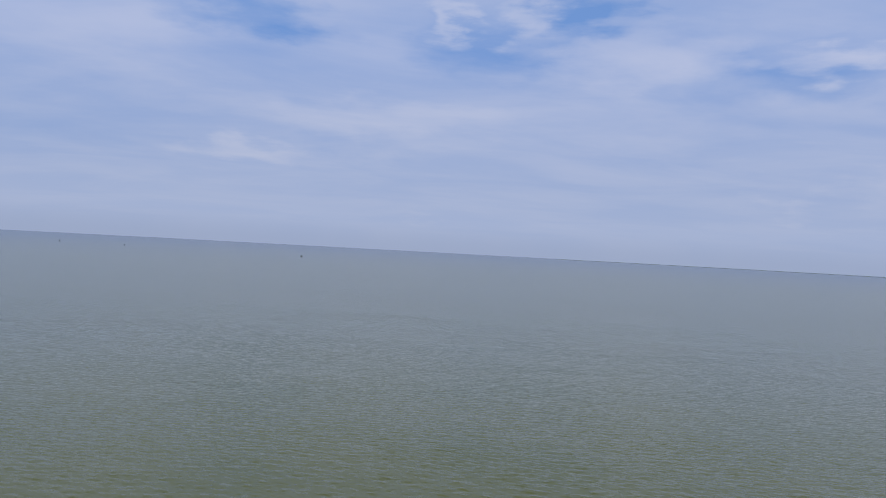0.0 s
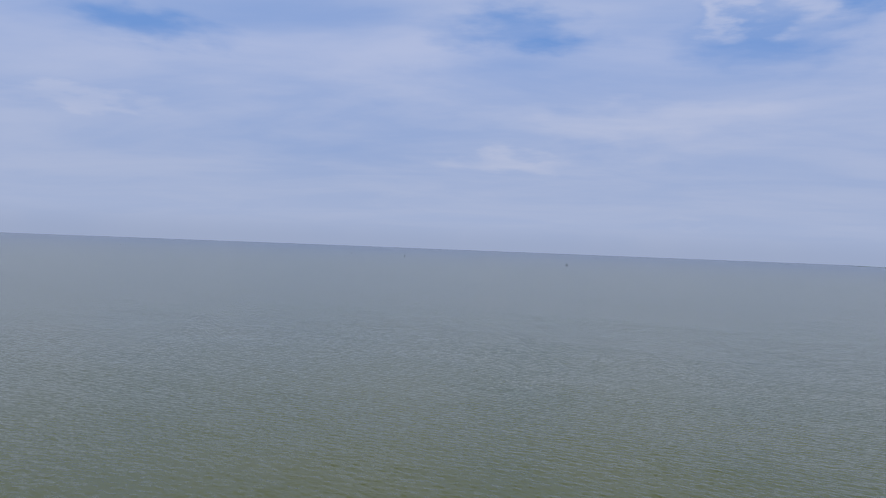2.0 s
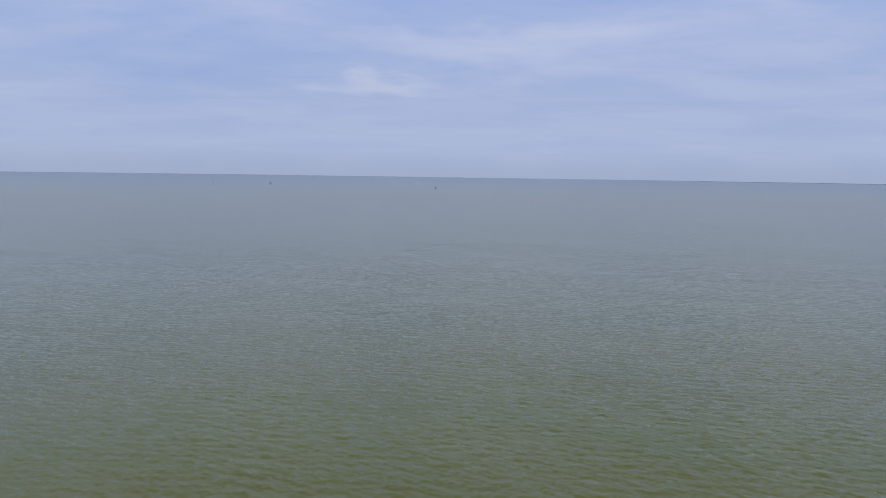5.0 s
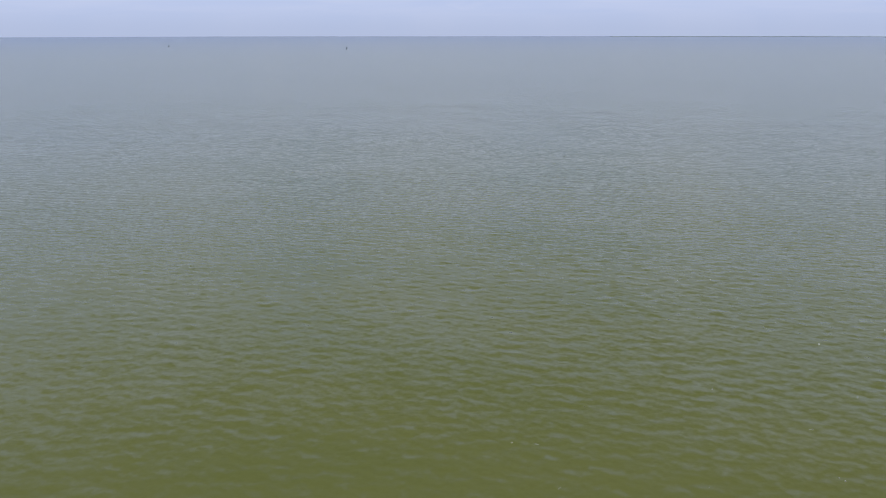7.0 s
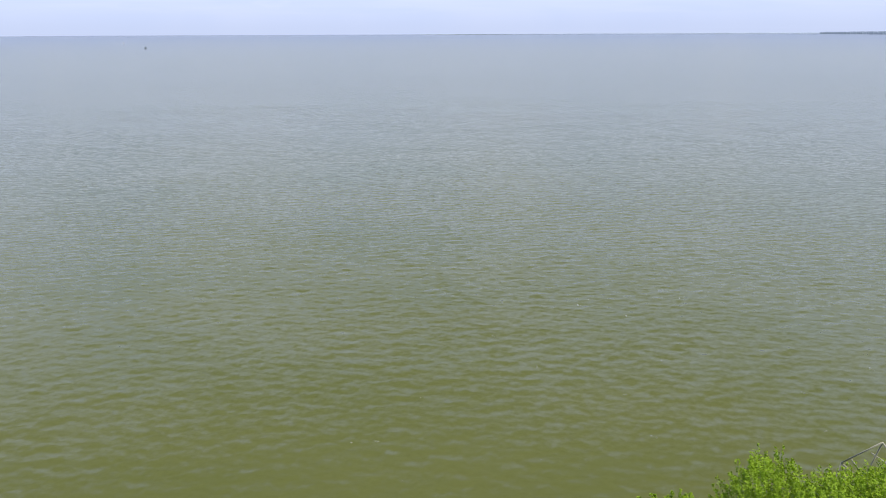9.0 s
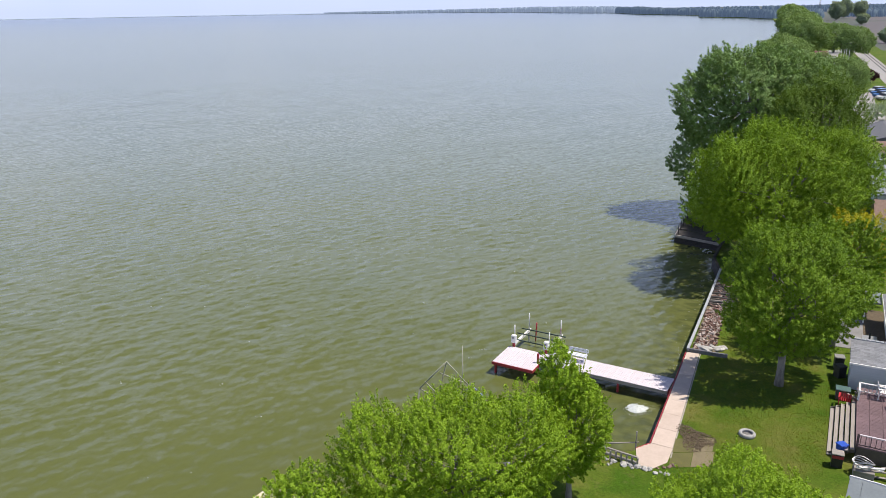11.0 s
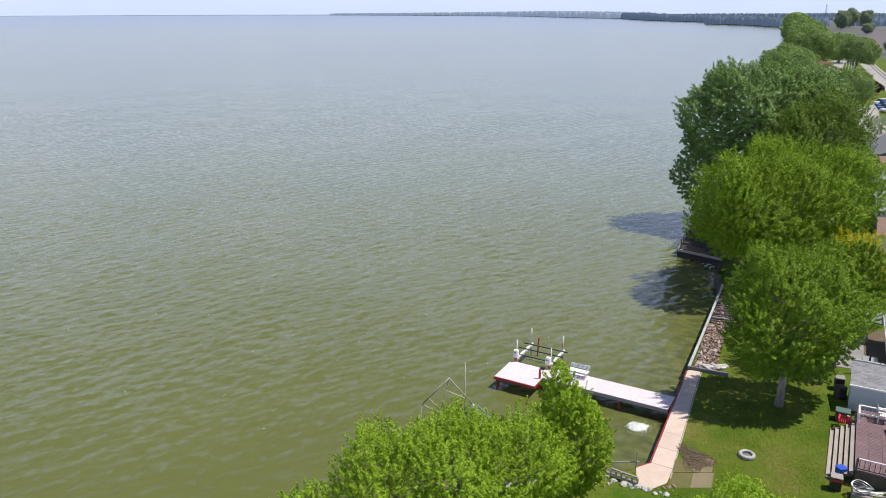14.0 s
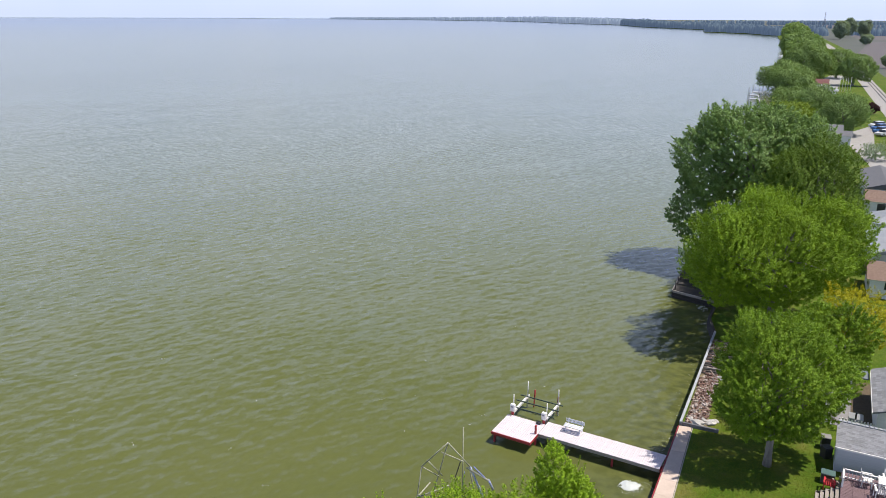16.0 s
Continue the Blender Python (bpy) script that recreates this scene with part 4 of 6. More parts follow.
def build_rubble():
    """Broken brick, driftwood and chips behind the seawall."""
    rng = np.random.default_rng(21)
    bm = bmesh.new()
    for i in range(850):
        s = rng.random()
        across = rng.uniform(0.18, 1.35)
        c = Vector((16.1, 43.3)).lerp(Vector((22.6, 56.5)), s ** 1.1) + Vector((0.895, -0.446)) * across
        z = LAND_Z + 0.02 + 0.10 * rng.random()
        r = rng.uniform(0.05, 0.13)
        if rng.random() < 0.45:
            a = rng.uniform(0, 6.3)
            d = Vector((math.cos(a), math.sin(a), rng.uniform(-0.2, 0.3))) * rng.uniform(0.12, 0.3)
            beam(bm, Vector((c.x, c.y, z)) - d, Vector((c.x, c.y, z)) + d, rng.uniform(0.04, 0.09), rng.uniform(0.03, 0.07))
        else:
            made = box(bm, (-r, -r * 0.6, -r * 0.5), (r, r * 0.6, r * 0.5))
            m = Matrix.Translation((c.x, c.y, z)) @ Euler(rng.uniform(-1, 1, 3) * Vector((0.6, 0.6, 3))).to_matrix().to_4x4()
            for v in made:
                v.co = m @ v.co
    ob = part("rubble", bm, None)
    k = Mat("rubble pieces", (0.3, 0.2, 0.16), 0.95)
    geo = k.node("ShaderNodeNewGeometry")
    k.color(k.ramp(geo.outputs["Random Per Island"], [(0.0, (0.07, 0.042, 0.034)), (0.35, (0.21, 0.12, 0.095)), (0.7, (0.27, 0.205, 0.17)), (1.0, (0.48, 0.43, 0.39))]))
    ob.data.materials.append(k.m)
    tagged(ob, "strip of broken brick and driftwood behind the seawall", "rubble", kind="stuff")
    bm = bmesh.new()
    sheet(bm, [(16.05, 43.0), (17.5, 42.6), (18.6, 45.2), (20.6, 50.0), (23.2, 55.6), (22.7, 56.6)], LAND_Z - 0.2, LAND_Z + 0.012)
    tagged(part("earth_strip", bm, DRY_EARTH), "bare earth strip under the rubble", "earth", kind="structure")
    rng = np.random.default_rng(4)
    for x, y, r in ((17.0, 43.1, 0.42), (17.5, 43.5, 0.3), (16.7, 43.7, 0.26), (17.9, 43.2, 0.33), (18.3, 43.4, 0.2), (20.9, 49.5, 0.28), (21.3, 50.2, 0.2)):
        bm = bmesh.new()
        lump(bm, (0, 0, 0), r, rng, 0.5, 2)
        ob = part("boulder", bm, STONE_PALE)
        ob.matrix_basis = pose(x, y, LAND_Z + r * 0.18)
        tagged(ob, "pale limestone boulder behind the seawall", "stone", "lakeside stones")


build_rubble()


def build_planks():
    """Old planks and beams stacked against the seawall."""
    top = thing("timber_stack", (21.2, 52.3, LAND_Z), -26, "stack of old dark planks lying behind the seawall", "timber")
    rng = np.random.default_rng(12)
    for i in range(14):
        bm = bmesh.new()
        y = -2.2 + 0.31 * i
        a = rng.normal(0, 0.10)
        z = 0.06 + 0.05 * (i % 3)
        beam(bm, (-0.55, y - a, z), (1.35 + rng.uniform(-0.3, 0.3), y + a, z + 0.03), 0.28, 0.06, 0.006)
        part("plank", bm, DARK_PLANK, top)


build_planks()


def build_crib():
    top = thing("timber_crib", (0, 0, 0), 0, "weathered grey timber crib fence at the walkway's end", "fence")
    p, q = Vector((7.6, 32.0)), Vector((9.4, 30.75))
    for z, w in ((0.98, 0.16), (0.55, 0.12), (1.28, 0.10)):
        bm = bmesh.new()
        beam(bm, (p.x, p.y, z), (q.x, q.y, z), w, 0.07, 0.008)
        part("rail", bm, GREY_WOOD, top)
    for i in range(9):
        c = p.lerp(q, i / 8)
        bm = bmesh.new()
        beam(bm, (c.x, c.y - 0.06, 0.1), (c.x, c.y - 0.06, 1.24 + 0.03 * (i % 3)), 0.09, 0.07, 0.006)
        part("slat", bm, GREY_WOOD, top)
    bm = bmesh.new()
    beam(bm, (9.74, 32.3, -0.5), (9.75, 32.3, 1.75), 0.06, 0.06, 0.01)
    part("post", bm, GREY_WOOD, top)
    bm = bmesh.new()
    beam(bm, (7.7, 32.3, 1.1), (9.9, 32.3, 1.12), 0.06, 0.05, 0.006)
    part("rail", bm, GREY_WOOD, top)
    rng = np.random.default_rng(8)
    for i in range(34):
        s = rng.random()
        c = Vector((2.0, 30.7)).lerp(Vector((9.6, 32.35)), s) + Vector((rng.normal(0, 0.15), rng.normal(0.15, 0.3)))
        r = rng.uniform(0.18, 0.42)
        bm = bmesh.new()
        lump(bm, (0, 0, 0), r, rng, 0.7, 2 if r > 0.3 else 1)
        ob = part("boulder", bm, STONE_PALE)
        ob.matrix_basis = pose(c.x, c.y, 0.16 + 0.3 * rng.random())
        tagged(ob, "pale limestone boulder at the water's edge", "stone", "lakeside stones")
    for i in range(22):
        c = Vector((7.5, 31.75)).lerp(Vector((10.5, 30.25)), (i + rng.random()) / 22) + Vector((rng.normal(-0.1, 0.12), rng.normal(-0.18, 0.12)))
        r = rng.uniform(0.08, 0.2)
        bm = bmesh.new()
        lump(bm, (0, 0, 0), r, rng, 0.7, 1)
        ob = part("boulder", bm, STONE_PALE)
        ob.matrix_basis = pose(c.x, c.y, LAND_Z + r * 0.2)
        tagged(ob, "pale limestone lump beside the timber crib", "stone", "lakeside stones")
    for i in range(6):
        c = Vector((9.9, 30.3)).lerp(Vector((11.2, 30.6)), rng.random())
        bm = bmesh.new()
        r = rng.uniform(0.07, 0.15)
        lump(bm, (0, 0, 0), r, rng, 0.6, 1)
        ob = part("boulder", bm, RUBBLE)
        ob.matrix_basis = pose(c.x, c.y + rng.normal(0, 0.15), LAND_Z + r * 0.2)
        tagged(ob, "small grey stone at the walkway's end", "stone", "lakeside stones")


build_crib()


def build_tyre():
    top = thing("fire_ring", (15.72, 33.2, LAND_Z), 0, "whitewashed old tyre used as a fire ring on the lawn", "fire ring")
    top.scale = (0.82, 0.82, 0.85)
    bm = bmesh.new()
    n, section = 40, [(0.30, 0.0), (0.45, 0.0), (0.50, 0.05), (0.50, 0.18), (0.45, 0.23), (0.34, 0.22), (0.30, 0.17), (0.34, 0.12), (0.34, 0.06)]
    rings = [[bm.verts.new((r * (1 + (0.012 if i % 2 and r > 0.48 else 0)) * math.cos(a), r * (1 + (0.012 if i % 2 and r > 0.48 else 0)) * math.sin(a), z)) for r, z in section] for i, a in ((i, 2 * math.pi * i / n) for i in range(n))]
    k = len(section)
    for i in range(n):
        for j in range(k):
            bm.faces.new((rings[i][j], rings[(i + 1) % n][j], rings[(i + 1) % n][(j + 1) % k], rings[i][(j + 1) % k])).smooth = True
    bmesh.ops.recalc_face_normals(bm, faces=bm.faces[:])
    part("tyre", bm, RUBBER, top)
    rng = np.random.default_rng(3)
    bm = bmesh.new()
    bmesh.ops.create_cone(bm, segments=24, radius1=0.31, radius2=0.29, depth=0.05, cap_ends=True, matrix=Matrix.Translation((0, 0, 0.03)))
    for i in range(60):
        a, r = rng.uniform(0, 6.3), 0.27 * rng.random() ** 0.5
        lump(bm, (r * math.cos(a), r * math.sin(a), 0.06), rng.uniform(0.02, 0.05), rng)
    part("ash_bed", bm, ASH, top, "grey ash and stones")
    return top


build_tyre()


def build_paving():
    """Mossy slabs set in the lawn at the walkway's foot, in the walkway's direction."""
    top = thing("paving", (10.85, 30.55, LAND_Z), 0, "damp mossy paving slabs at the walkway's foot", "paving", kind="structure")
    moss = plain("mossy slab", (0.085, 0.085, 0.022), (0.13, 0.12, 0.035), 0.85, 1.6, bump=0.4)
    tan = plain("damp tan slab", (0.15, 0.125, 0.07), (0.23, 0.19, 0.11), 0.85, 1.6, bump=0.4)
    e, f = Vector((2.15, 0.0)), Vector((1.15, 2.5))
    for i in range(2):
        for j in range(2):
            p = e * (i / 2) * (1.0 if j == 0 else 0.9) + f * (j / 2)
            q, r = p + e * 0.485, p + e * 0.485 + f * 0.485
            bm = bmesh.new()
            sheet(bm, [(v.x, v.y) for v in (p, q, r, p + f * 0.485)], -0.06, 0.012 + 0.004 * ((i + j) % 2))
            part("slab", bm, moss if (i, j) in ((0, 0), (0, 1)) else tan, top)


build_paving()


def build_litter():
    rng = np.random.default_rng(31)
    bm = bmesh.new()
    for i in range(900):
        a, r = rng.uniform(0, 6.3), rng.random() ** 0.75
        r *= 1.2 + 0.35 * math.sin(3 * a + 2)
        x, y = 12.95 + 0.6 * r * math.cos(a) * 1.1, 33.0 + 0.95 * r * math.sin(a)
        d = Vector((rng.normal(), rng.normal(), rng.normal() * 0.2)).normalized() * rng.uniform(0.03, 0.09)
        z = LAND_Z + 0.025 + 0.05 * max(0, 1 - r) * rng.random()
        beam(bm, Vector((x, y, z)) - d, Vector((x, y, z)) + d, 0.035, 0.012)
    tagged(part("leaf_litter", bm, LEAF_LITTER), "heap of raked brown leaves and twigs on the lawn", "leaf heap", kind="stuff")


build_litter()


def build_grass():
    """Short blades over the lawn by the docks."""
    rng = np.random.default_rng(9)
    n = 40000
    y = rng.uniform(29.5, 46, n)
    x = 10.9 + 0.47 * (y - 31.0) + rng.uniform(0.4, 9.5, n)
    bare = ((x - 12.2) / 0.85) ** 2 + ((y - 31.9) / 1.1) ** 2 < 1
    walk_side = x < 11.75 + 0.452 * (y - 32.1)
    keep = ~bare & ~walk_side & ~((x < 18.4) & (y > 42.4)) & ~((x > 18.72 + (y - 31.1) * 0.565) & (y < 37.0)) & ~((x > 23.0) & (y > 37)) & (np.hypot(x - 15.72, y - 33.2) > 0.5)
    thin = 0.5 + 0.5 * np.sin(x * 1.3 + np.sin(y * 0.9)) * np.sin(y * 1.1 + 1.5)
    keep &= rng.random(n) < 0.35 + 0.65 * thin
    x, y = x[keep], y[keep]
    n = len(x)
    h = rng.uniform(0.02, 0.055, n)
    a = rng.uniform(0, 6.3, n)
    w = 0.016
    base = np.stack([x, y, np.full(n, LAND_Z)], 1)
    side = np.stack([np.cos(a) * w, np.sin(a) * w, np.zeros(n)], 1)
    tip = base + np.stack([rng.normal(0, 0.03, n), rng.normal(0, 0.03, n), h], 1)
    v = np.stack([base - side, base + side, tip], 1).reshape(-1, 3)
    me = mesh_of("grass", v, np.arange(3 * n).reshape(-1, 3))
    tagged(part("grass", me, leaf_material("grass blade", (0.09, 0.14, 0.012), (0.18, 0.19, 0.032), 0.5, 0.5)), "short mown grass by the walkway", "grass", kind="stuff")


build_grass()


def build_foam():
    rng = np.random.default_rng(2)
    bm = bmesh.new()
    # a boiling dome of white water with a ragged edge, and flecks drifting off
    ph = rng.uniform(0, 6.3, 6)
    rings = []
    for k in range(13):
        s = k / 12
        ring = []
        for n in range(44):
            a = 2 * math.pi * n / 44
            edge = 1 + 0.12 * math.sin(3 * a + ph[0]) + 0.08 * math.sin(7 * a + ph[1]) + rng.uniform(-0.07, 0.07) * s
            z = 0.15 * (1 - s ** 1.6) + 0.035 * rng.uniform(-1, 1) * (1 - s * s) - 0.01 * s
            ring.append(bm.verts.new((0.60 * s * edge * math.cos(a), 0.48 * s * edge * math.sin(a), z)))
        rings.append(ring)
    for r0, r1 in zip(rings[:-1], rings[1:]):
        for n in range(44):
            bm.faces.new((r0[n], r1[n], r1[(n + 1) % 44], r0[(n + 1) % 44]))
    bmesh.ops.remove_doubles(bm, verts=bm.verts[:], dist=0.002)
    for i in range(60):
        a, r = rng.uniform(0, 6.3), rng.uniform(0.85, 1.15)
        lump(bm, (0.58 * r * math.cos(a), 0.47 * r * math.sin(a), 0.0), rng.uniform(0.02, 0.06), rng, 0.4, 1)
    for i in range(260):
        a, r = rng.uniform(0, 6.3), 0.5 + 0.9 * rng.random()
        lump(bm, (0.25 + 0.75 * r * math.cos(a), -0.25 + 0.6 * r * math.sin(a), 0.01), rng.uniform(0.01, 0.025), rng, 0.4, 1)
    for f in bm.faces:
        f.smooth = True
    ob = part("foam", bm, FOAM)
    ob.matrix_basis = pose(11.2, 37.5, 0)
    tagged(ob, "white bubbling water over an aerator by the dock", "foam", kind="stuff")
    bm = bmesh.new()
    for i in range(170):
        s = rng.random()
        c = Vector((13.2, 38.8)).lerp(Vector((15.6, 43.2)), s) if i < 90 else Vector((16.0, 43.6)).lerp(Vector((21.5, 54.4)), s)
        off = -abs(rng.normal(0, 0.45)) - 0.12
        lump(bm, (c.x + 0.9 * off, c.y - 0.43 * off, 0.015), rng.uniform(0.008, 0.024), rng, 0.3, 1)
    for c in ((4.6, 43.9), (25.0, 65.6), (25.6, 66.2)):
        for i in range(26):
            lump(bm, (c[0] + rng.normal(0, 0.35), c[1] + rng.normal(0, 0.35), 0.015), rng.uniform(0.02, 0.09), rng, 0.4, 1)
    tagged(part("foam", bm, FOAM), "flecks of foam where ripples meet the seawall", "foam", kind="stuff")
    bm = bmesh.new()
    for i in range(34):
        x, y = rng.uniform(-34, 9), rng.uniform(26, 62)
        if y < 33 and x > -8:
            continue
        for j in range(rng.integers(1, 5)):
            lump(bm, (x + rng.normal(0, 0.12), y + rng.normal(0, 0.08), 0.01), rng.uniform(0.015, 0.045), rng, 0.4, 1)
    tagged(part("foam", bm, FOAM), "stray white flecks of foam on the open water", "foam", kind="stuff")


build_foam()


def build_jut():
    """The neighbour's crib that stands out into the lake under the big trees."""
    top = thing("timber_jetty", (0, 0, 0), 0, "old dark timber crib jetty with a grey edge, top darkened for tree shade", "jetty")
    a, b, c, d = Vector((22.95, 68.5)), Vector((26.4, 65.3)), Vector((30.2, 72.9)), Vector((26.9, 76.5))
    for p, q in ((a, b), (a, d)):
        for z in (0.1, 0.38, 0.66):
            bm = bmesh.new()
            beam(bm, (p.x, p.y, z), (q.x, q.y, z), 0.22, 0.24, 0.02)
            part("timber", bm, GREY_WOOD if z > 0.6 else DARK_PLANK, top)
    n = 5
    for i in range(n):
        p, q = a.lerp(d, i / n), b.lerp(c, i / n)
        p2, q2 = a.lerp(d, (i + 0.94) / n), b.lerp(c, (i + 0.94) / n)
        bm = bmesh.new()
        sheet(bm, [tuple(p), tuple(q), tuple(q2), tuple(p2)], 0.6, 0.84 + 0.02 * (i % 2))
        # the slabs' dark colour imitates shade from the overhanging trees
        part("slab", bm, DARK_PLANK, top)
    for i in range(7):
        p = a.lerp(d, i / 6)
        bm = bmesh.new()
        beam(bm, (p.x + 0.2, p.y, 0.8), (p.x + 0.2, p.y, 1.7), 0.07, 0.07)
        part("rail_post", bm, BLACK_PLASTIC, top, "thin dark rail post")
    bm = bmesh.new()
    beam(bm, (a.x + 0.2, a.y, 1.66), (d.x + 0.2, d.y, 1.66), 0.05, 0.05)
    part("rail", bm, BLACK_PLASTIC, top)


build_jut()
tree((25.9, 71.6, LAND_Z), [(0, 0, 1.0, 1.4, 2.6, 0.9), (0.9, 2.4, 1.3, 1.4, 1.8, 1.1)], LEAF_GREEN, "dark scrubby shrub on the timber jetty", 38, 420, 12, 0.14, 0.4, 0.5, 0.12, trunk=0.05, limbs=4, name="shrub", category="shrub")


def build_hoist():
    """A bare pipe frame standing in the lake."""
    top = thing("hoist_frame", (0, 0, 0), 0, "bare galvanised pipe frame of a boat hoist in the lake", "frame")
    A = Vector((0.30, 35.1, 4.4))
    J, J2, S = Vector((-1.15, 35.3, 2.75)), Vector((1.55, 35.3, 2.75)), Vector((0.18, 35.5, 4.0))
    foot, foot2 = Vector((-1.75, 35.6, -1.9)), Vector((3.3, 35.4, -1.9))
    back, back2 = Vector((-0.9, 37.2, -1.9)), Vector((2.2, 37.2, -1.9))

    def pipe(p, q, r=0.036, mat=PALE_PIPE, label=""):
        bm = bmesh.new()
        tube(bm, [p, (Vector(p) + Vector(q)) / 2, q], [r, r, r], 8)
        part("pipe", bm, mat, top, label)
    pipe(A, J); pipe(J, foot); pipe(A, J2); pipe(J2, foot2, 0.06, PALE_BLUE_POLE, "pale blue pipe")
    pipe(A, back, 0.035); pipe(S + Vector((-0.25, 0, -0.45)), Vector((1.2, 35.4, 3.0)), 0.035)
    pipe(J, Vector((-0.15, 35.6, 1.9))); pipe(J + Vector((0.3, 0.1, 0.35)), Vector((0.0, 36.0, 1.7)), 0.035)
    pipe(Vector((1.35, 35.3, 2.7)), Vector((2.6, 35.2, 1.9)), 0.06)
    pipe(Vector((-1.45, 35.45, 0.6)), Vector((0.4, 36.2, 0.9)), 0.04); pipe(Vector((-0.7, 36.6, 0.8)), Vector((-1.9, 35.0, 0.3)), 0.04)
    pipe(Vector((2.6, 35.3, 1.9)), Vector((2.9, 35.6, 1.0)), 0.07, PALE_BLUE_POLE, "pale blue pipe"); pipe(back2, Vector((1.5, 35.7, 2.6)), 0.035)
    pipe(Vector((1.16, 35.7, -1.9)), Vector((1.16, 35.7, 5.0)), 0.028)
    for p, q, w, mat in (((1.02, 35.6, 2.9), (0.75, 35.6, 1.9), 0.16, BLACK_PLASTIC), ((1.25, 35.6, 2.2), (1.2, 35.6, 1.2), 0.14, TARP_BLUE), ((1.75, 35.3, 2.75), (2.7, 35.2, 1.75), 0.10, TARP_BLUE)):
        bm = bmesh.new()
        beam(bm, p, q, w, 0.03, 0.005)
        part("strap", bm, mat, top, "hanging webbing strap")


build_hoist()


def build_beige_dock():
    top = thing("dock", (-8.05, 29.75, 0), -34, "beige plank dock of the neighbouring lot beside the lake", "dock")
    for i in range(20):
        bm = bmesh.new()
        box(bm, (0.02 - 0, -0.15 * (i + 1) + 0.006, 0.84), (3.4, -0.15 * i, 0.88), 0.004)
        part("plank", bm, BEIGE_DECK, top)
    for x in (0.1, 3.2):
        for y in (-0.1, -2.85):
            bm = bmesh.new()
            box(bm, (x - 0.06, y - 0.06, -1.9), (x + 0.06, y + 0.06, 0.84))
            part("post", bm, GREY_WOOD, top)
    for y in (-0.15, -2.85):
        bm = bmesh.new()
        box(bm, (0.0, y - 0.03, 0.66), (3.4, y + 0.03, 0.84))
        part("stringer", bm, GREY_WOOD, top)


build_beige_dock()

# ---------------------------------------------------------------- cottages and yards
def shingle_roof(parent, x0, x1, y0, y1, z0, z1, mat, rows, cols, name="roof"):
    """A slope of shingles that rises along local y from z0 to z1, on a deck board."""
    bm = bmesh.new()
    v = [bm.verts.new(p) for p in ((x0, y0, z0 - 0.12), (x1, y0, z0 - 0.12), (x1, y1, z1 - 0.12), (x0, y1, z1 - 0.12), (x0, y0, z0), (x1, y0, z0), (x1, y1, z1), (x0, y1, z1))]
    for f in ((0, 3, 2, 1), (4, 5, 6, 7), (0, 1, 5, 4), (1, 2, 6, 5), (2, 3, 7, 6), (3, 0, 4, 7)):
        bm.faces.new([v[i] for i in f])
    deck = part(name, bm, mat, parent)
    ln = math.hypot(y1 - y0, z1 - z0)
    w, d = (x1 - x0) / cols, ln / rows
    bm = bmesh.new()
    box(bm, (0.004, -0.03, 0.0), (w - 0.006, d, 0.012))
    me = bpy.data.meshes.new("shingle")
    bm.to_mesh(me)
    bm.free()
    me.materials.append(mat)
    lean = math.degrees(math.atan2(z1 - z0, y1 - y0))
    for r in range(rows):
        for c in range(cols):
            ob = part("shingle", me, mat, deck)
            s = r / rows
            ob.matrix_basis = pose(x0 + c * w + (0.5 * w if r % 2 and c < cols - 1 else 0), y0 + (y1 - y0) * s, z0 + (z1 - z0) * s + 0.006 + 0.004 * (r % 2), lean - 0.8, 0, 0)
    return deck


def gable(bm, x0, x1, y0, y1, z0, z1, along="y"):
    """A closed gable roof over a rectangle."""
    if along == "y":
        m = (x0 + x1) / 2
        pts = [(x0, y0, z0), (x1, y0, z0), (m, y0, z1), (x0, y1, z0), (x1, y1, z0), (m, y1, z1)]
    else:
        m = (y0 + y1) / 2
        pts = [(x0, y1, z0), (x0, y0, z0), (x0, m, z1), (x1, y1, z0), (x1, y0, z0), (x1, m, z1)]
    v = [bm.verts.new(p) for p in pts]
    for f in ((0, 1, 2), (5, 4, 3), (0, 2, 5, 3), (2, 1, 4, 5), (1, 0, 3, 4)):
        bm.faces.new([v[i] for i in f])
    bmesh.ops.recalc_face_normals(bm, faces=bm.faces[:])


def hip(bm, x0, x1, y0, y1, z0, z1, inset):
    m = (y0 + y1) / 2
    v = [bm.verts.new(p) for p in ((x0, y0, z0), (x1, y0, z0), (x1, y1, z0), (x0, y1, z0), (x0 + inset, m, z1), (x1 - inset, m, z1))]
    for f in ((0, 1, 5, 4), (1, 2, 5), (2, 3, 4, 5), (3, 0, 4), (3, 2, 1, 0)):
        bm.faces.new([v[i] for i in f])
    bmesh.ops.recalc_face_normals(bm, faces=bm.faces[:])


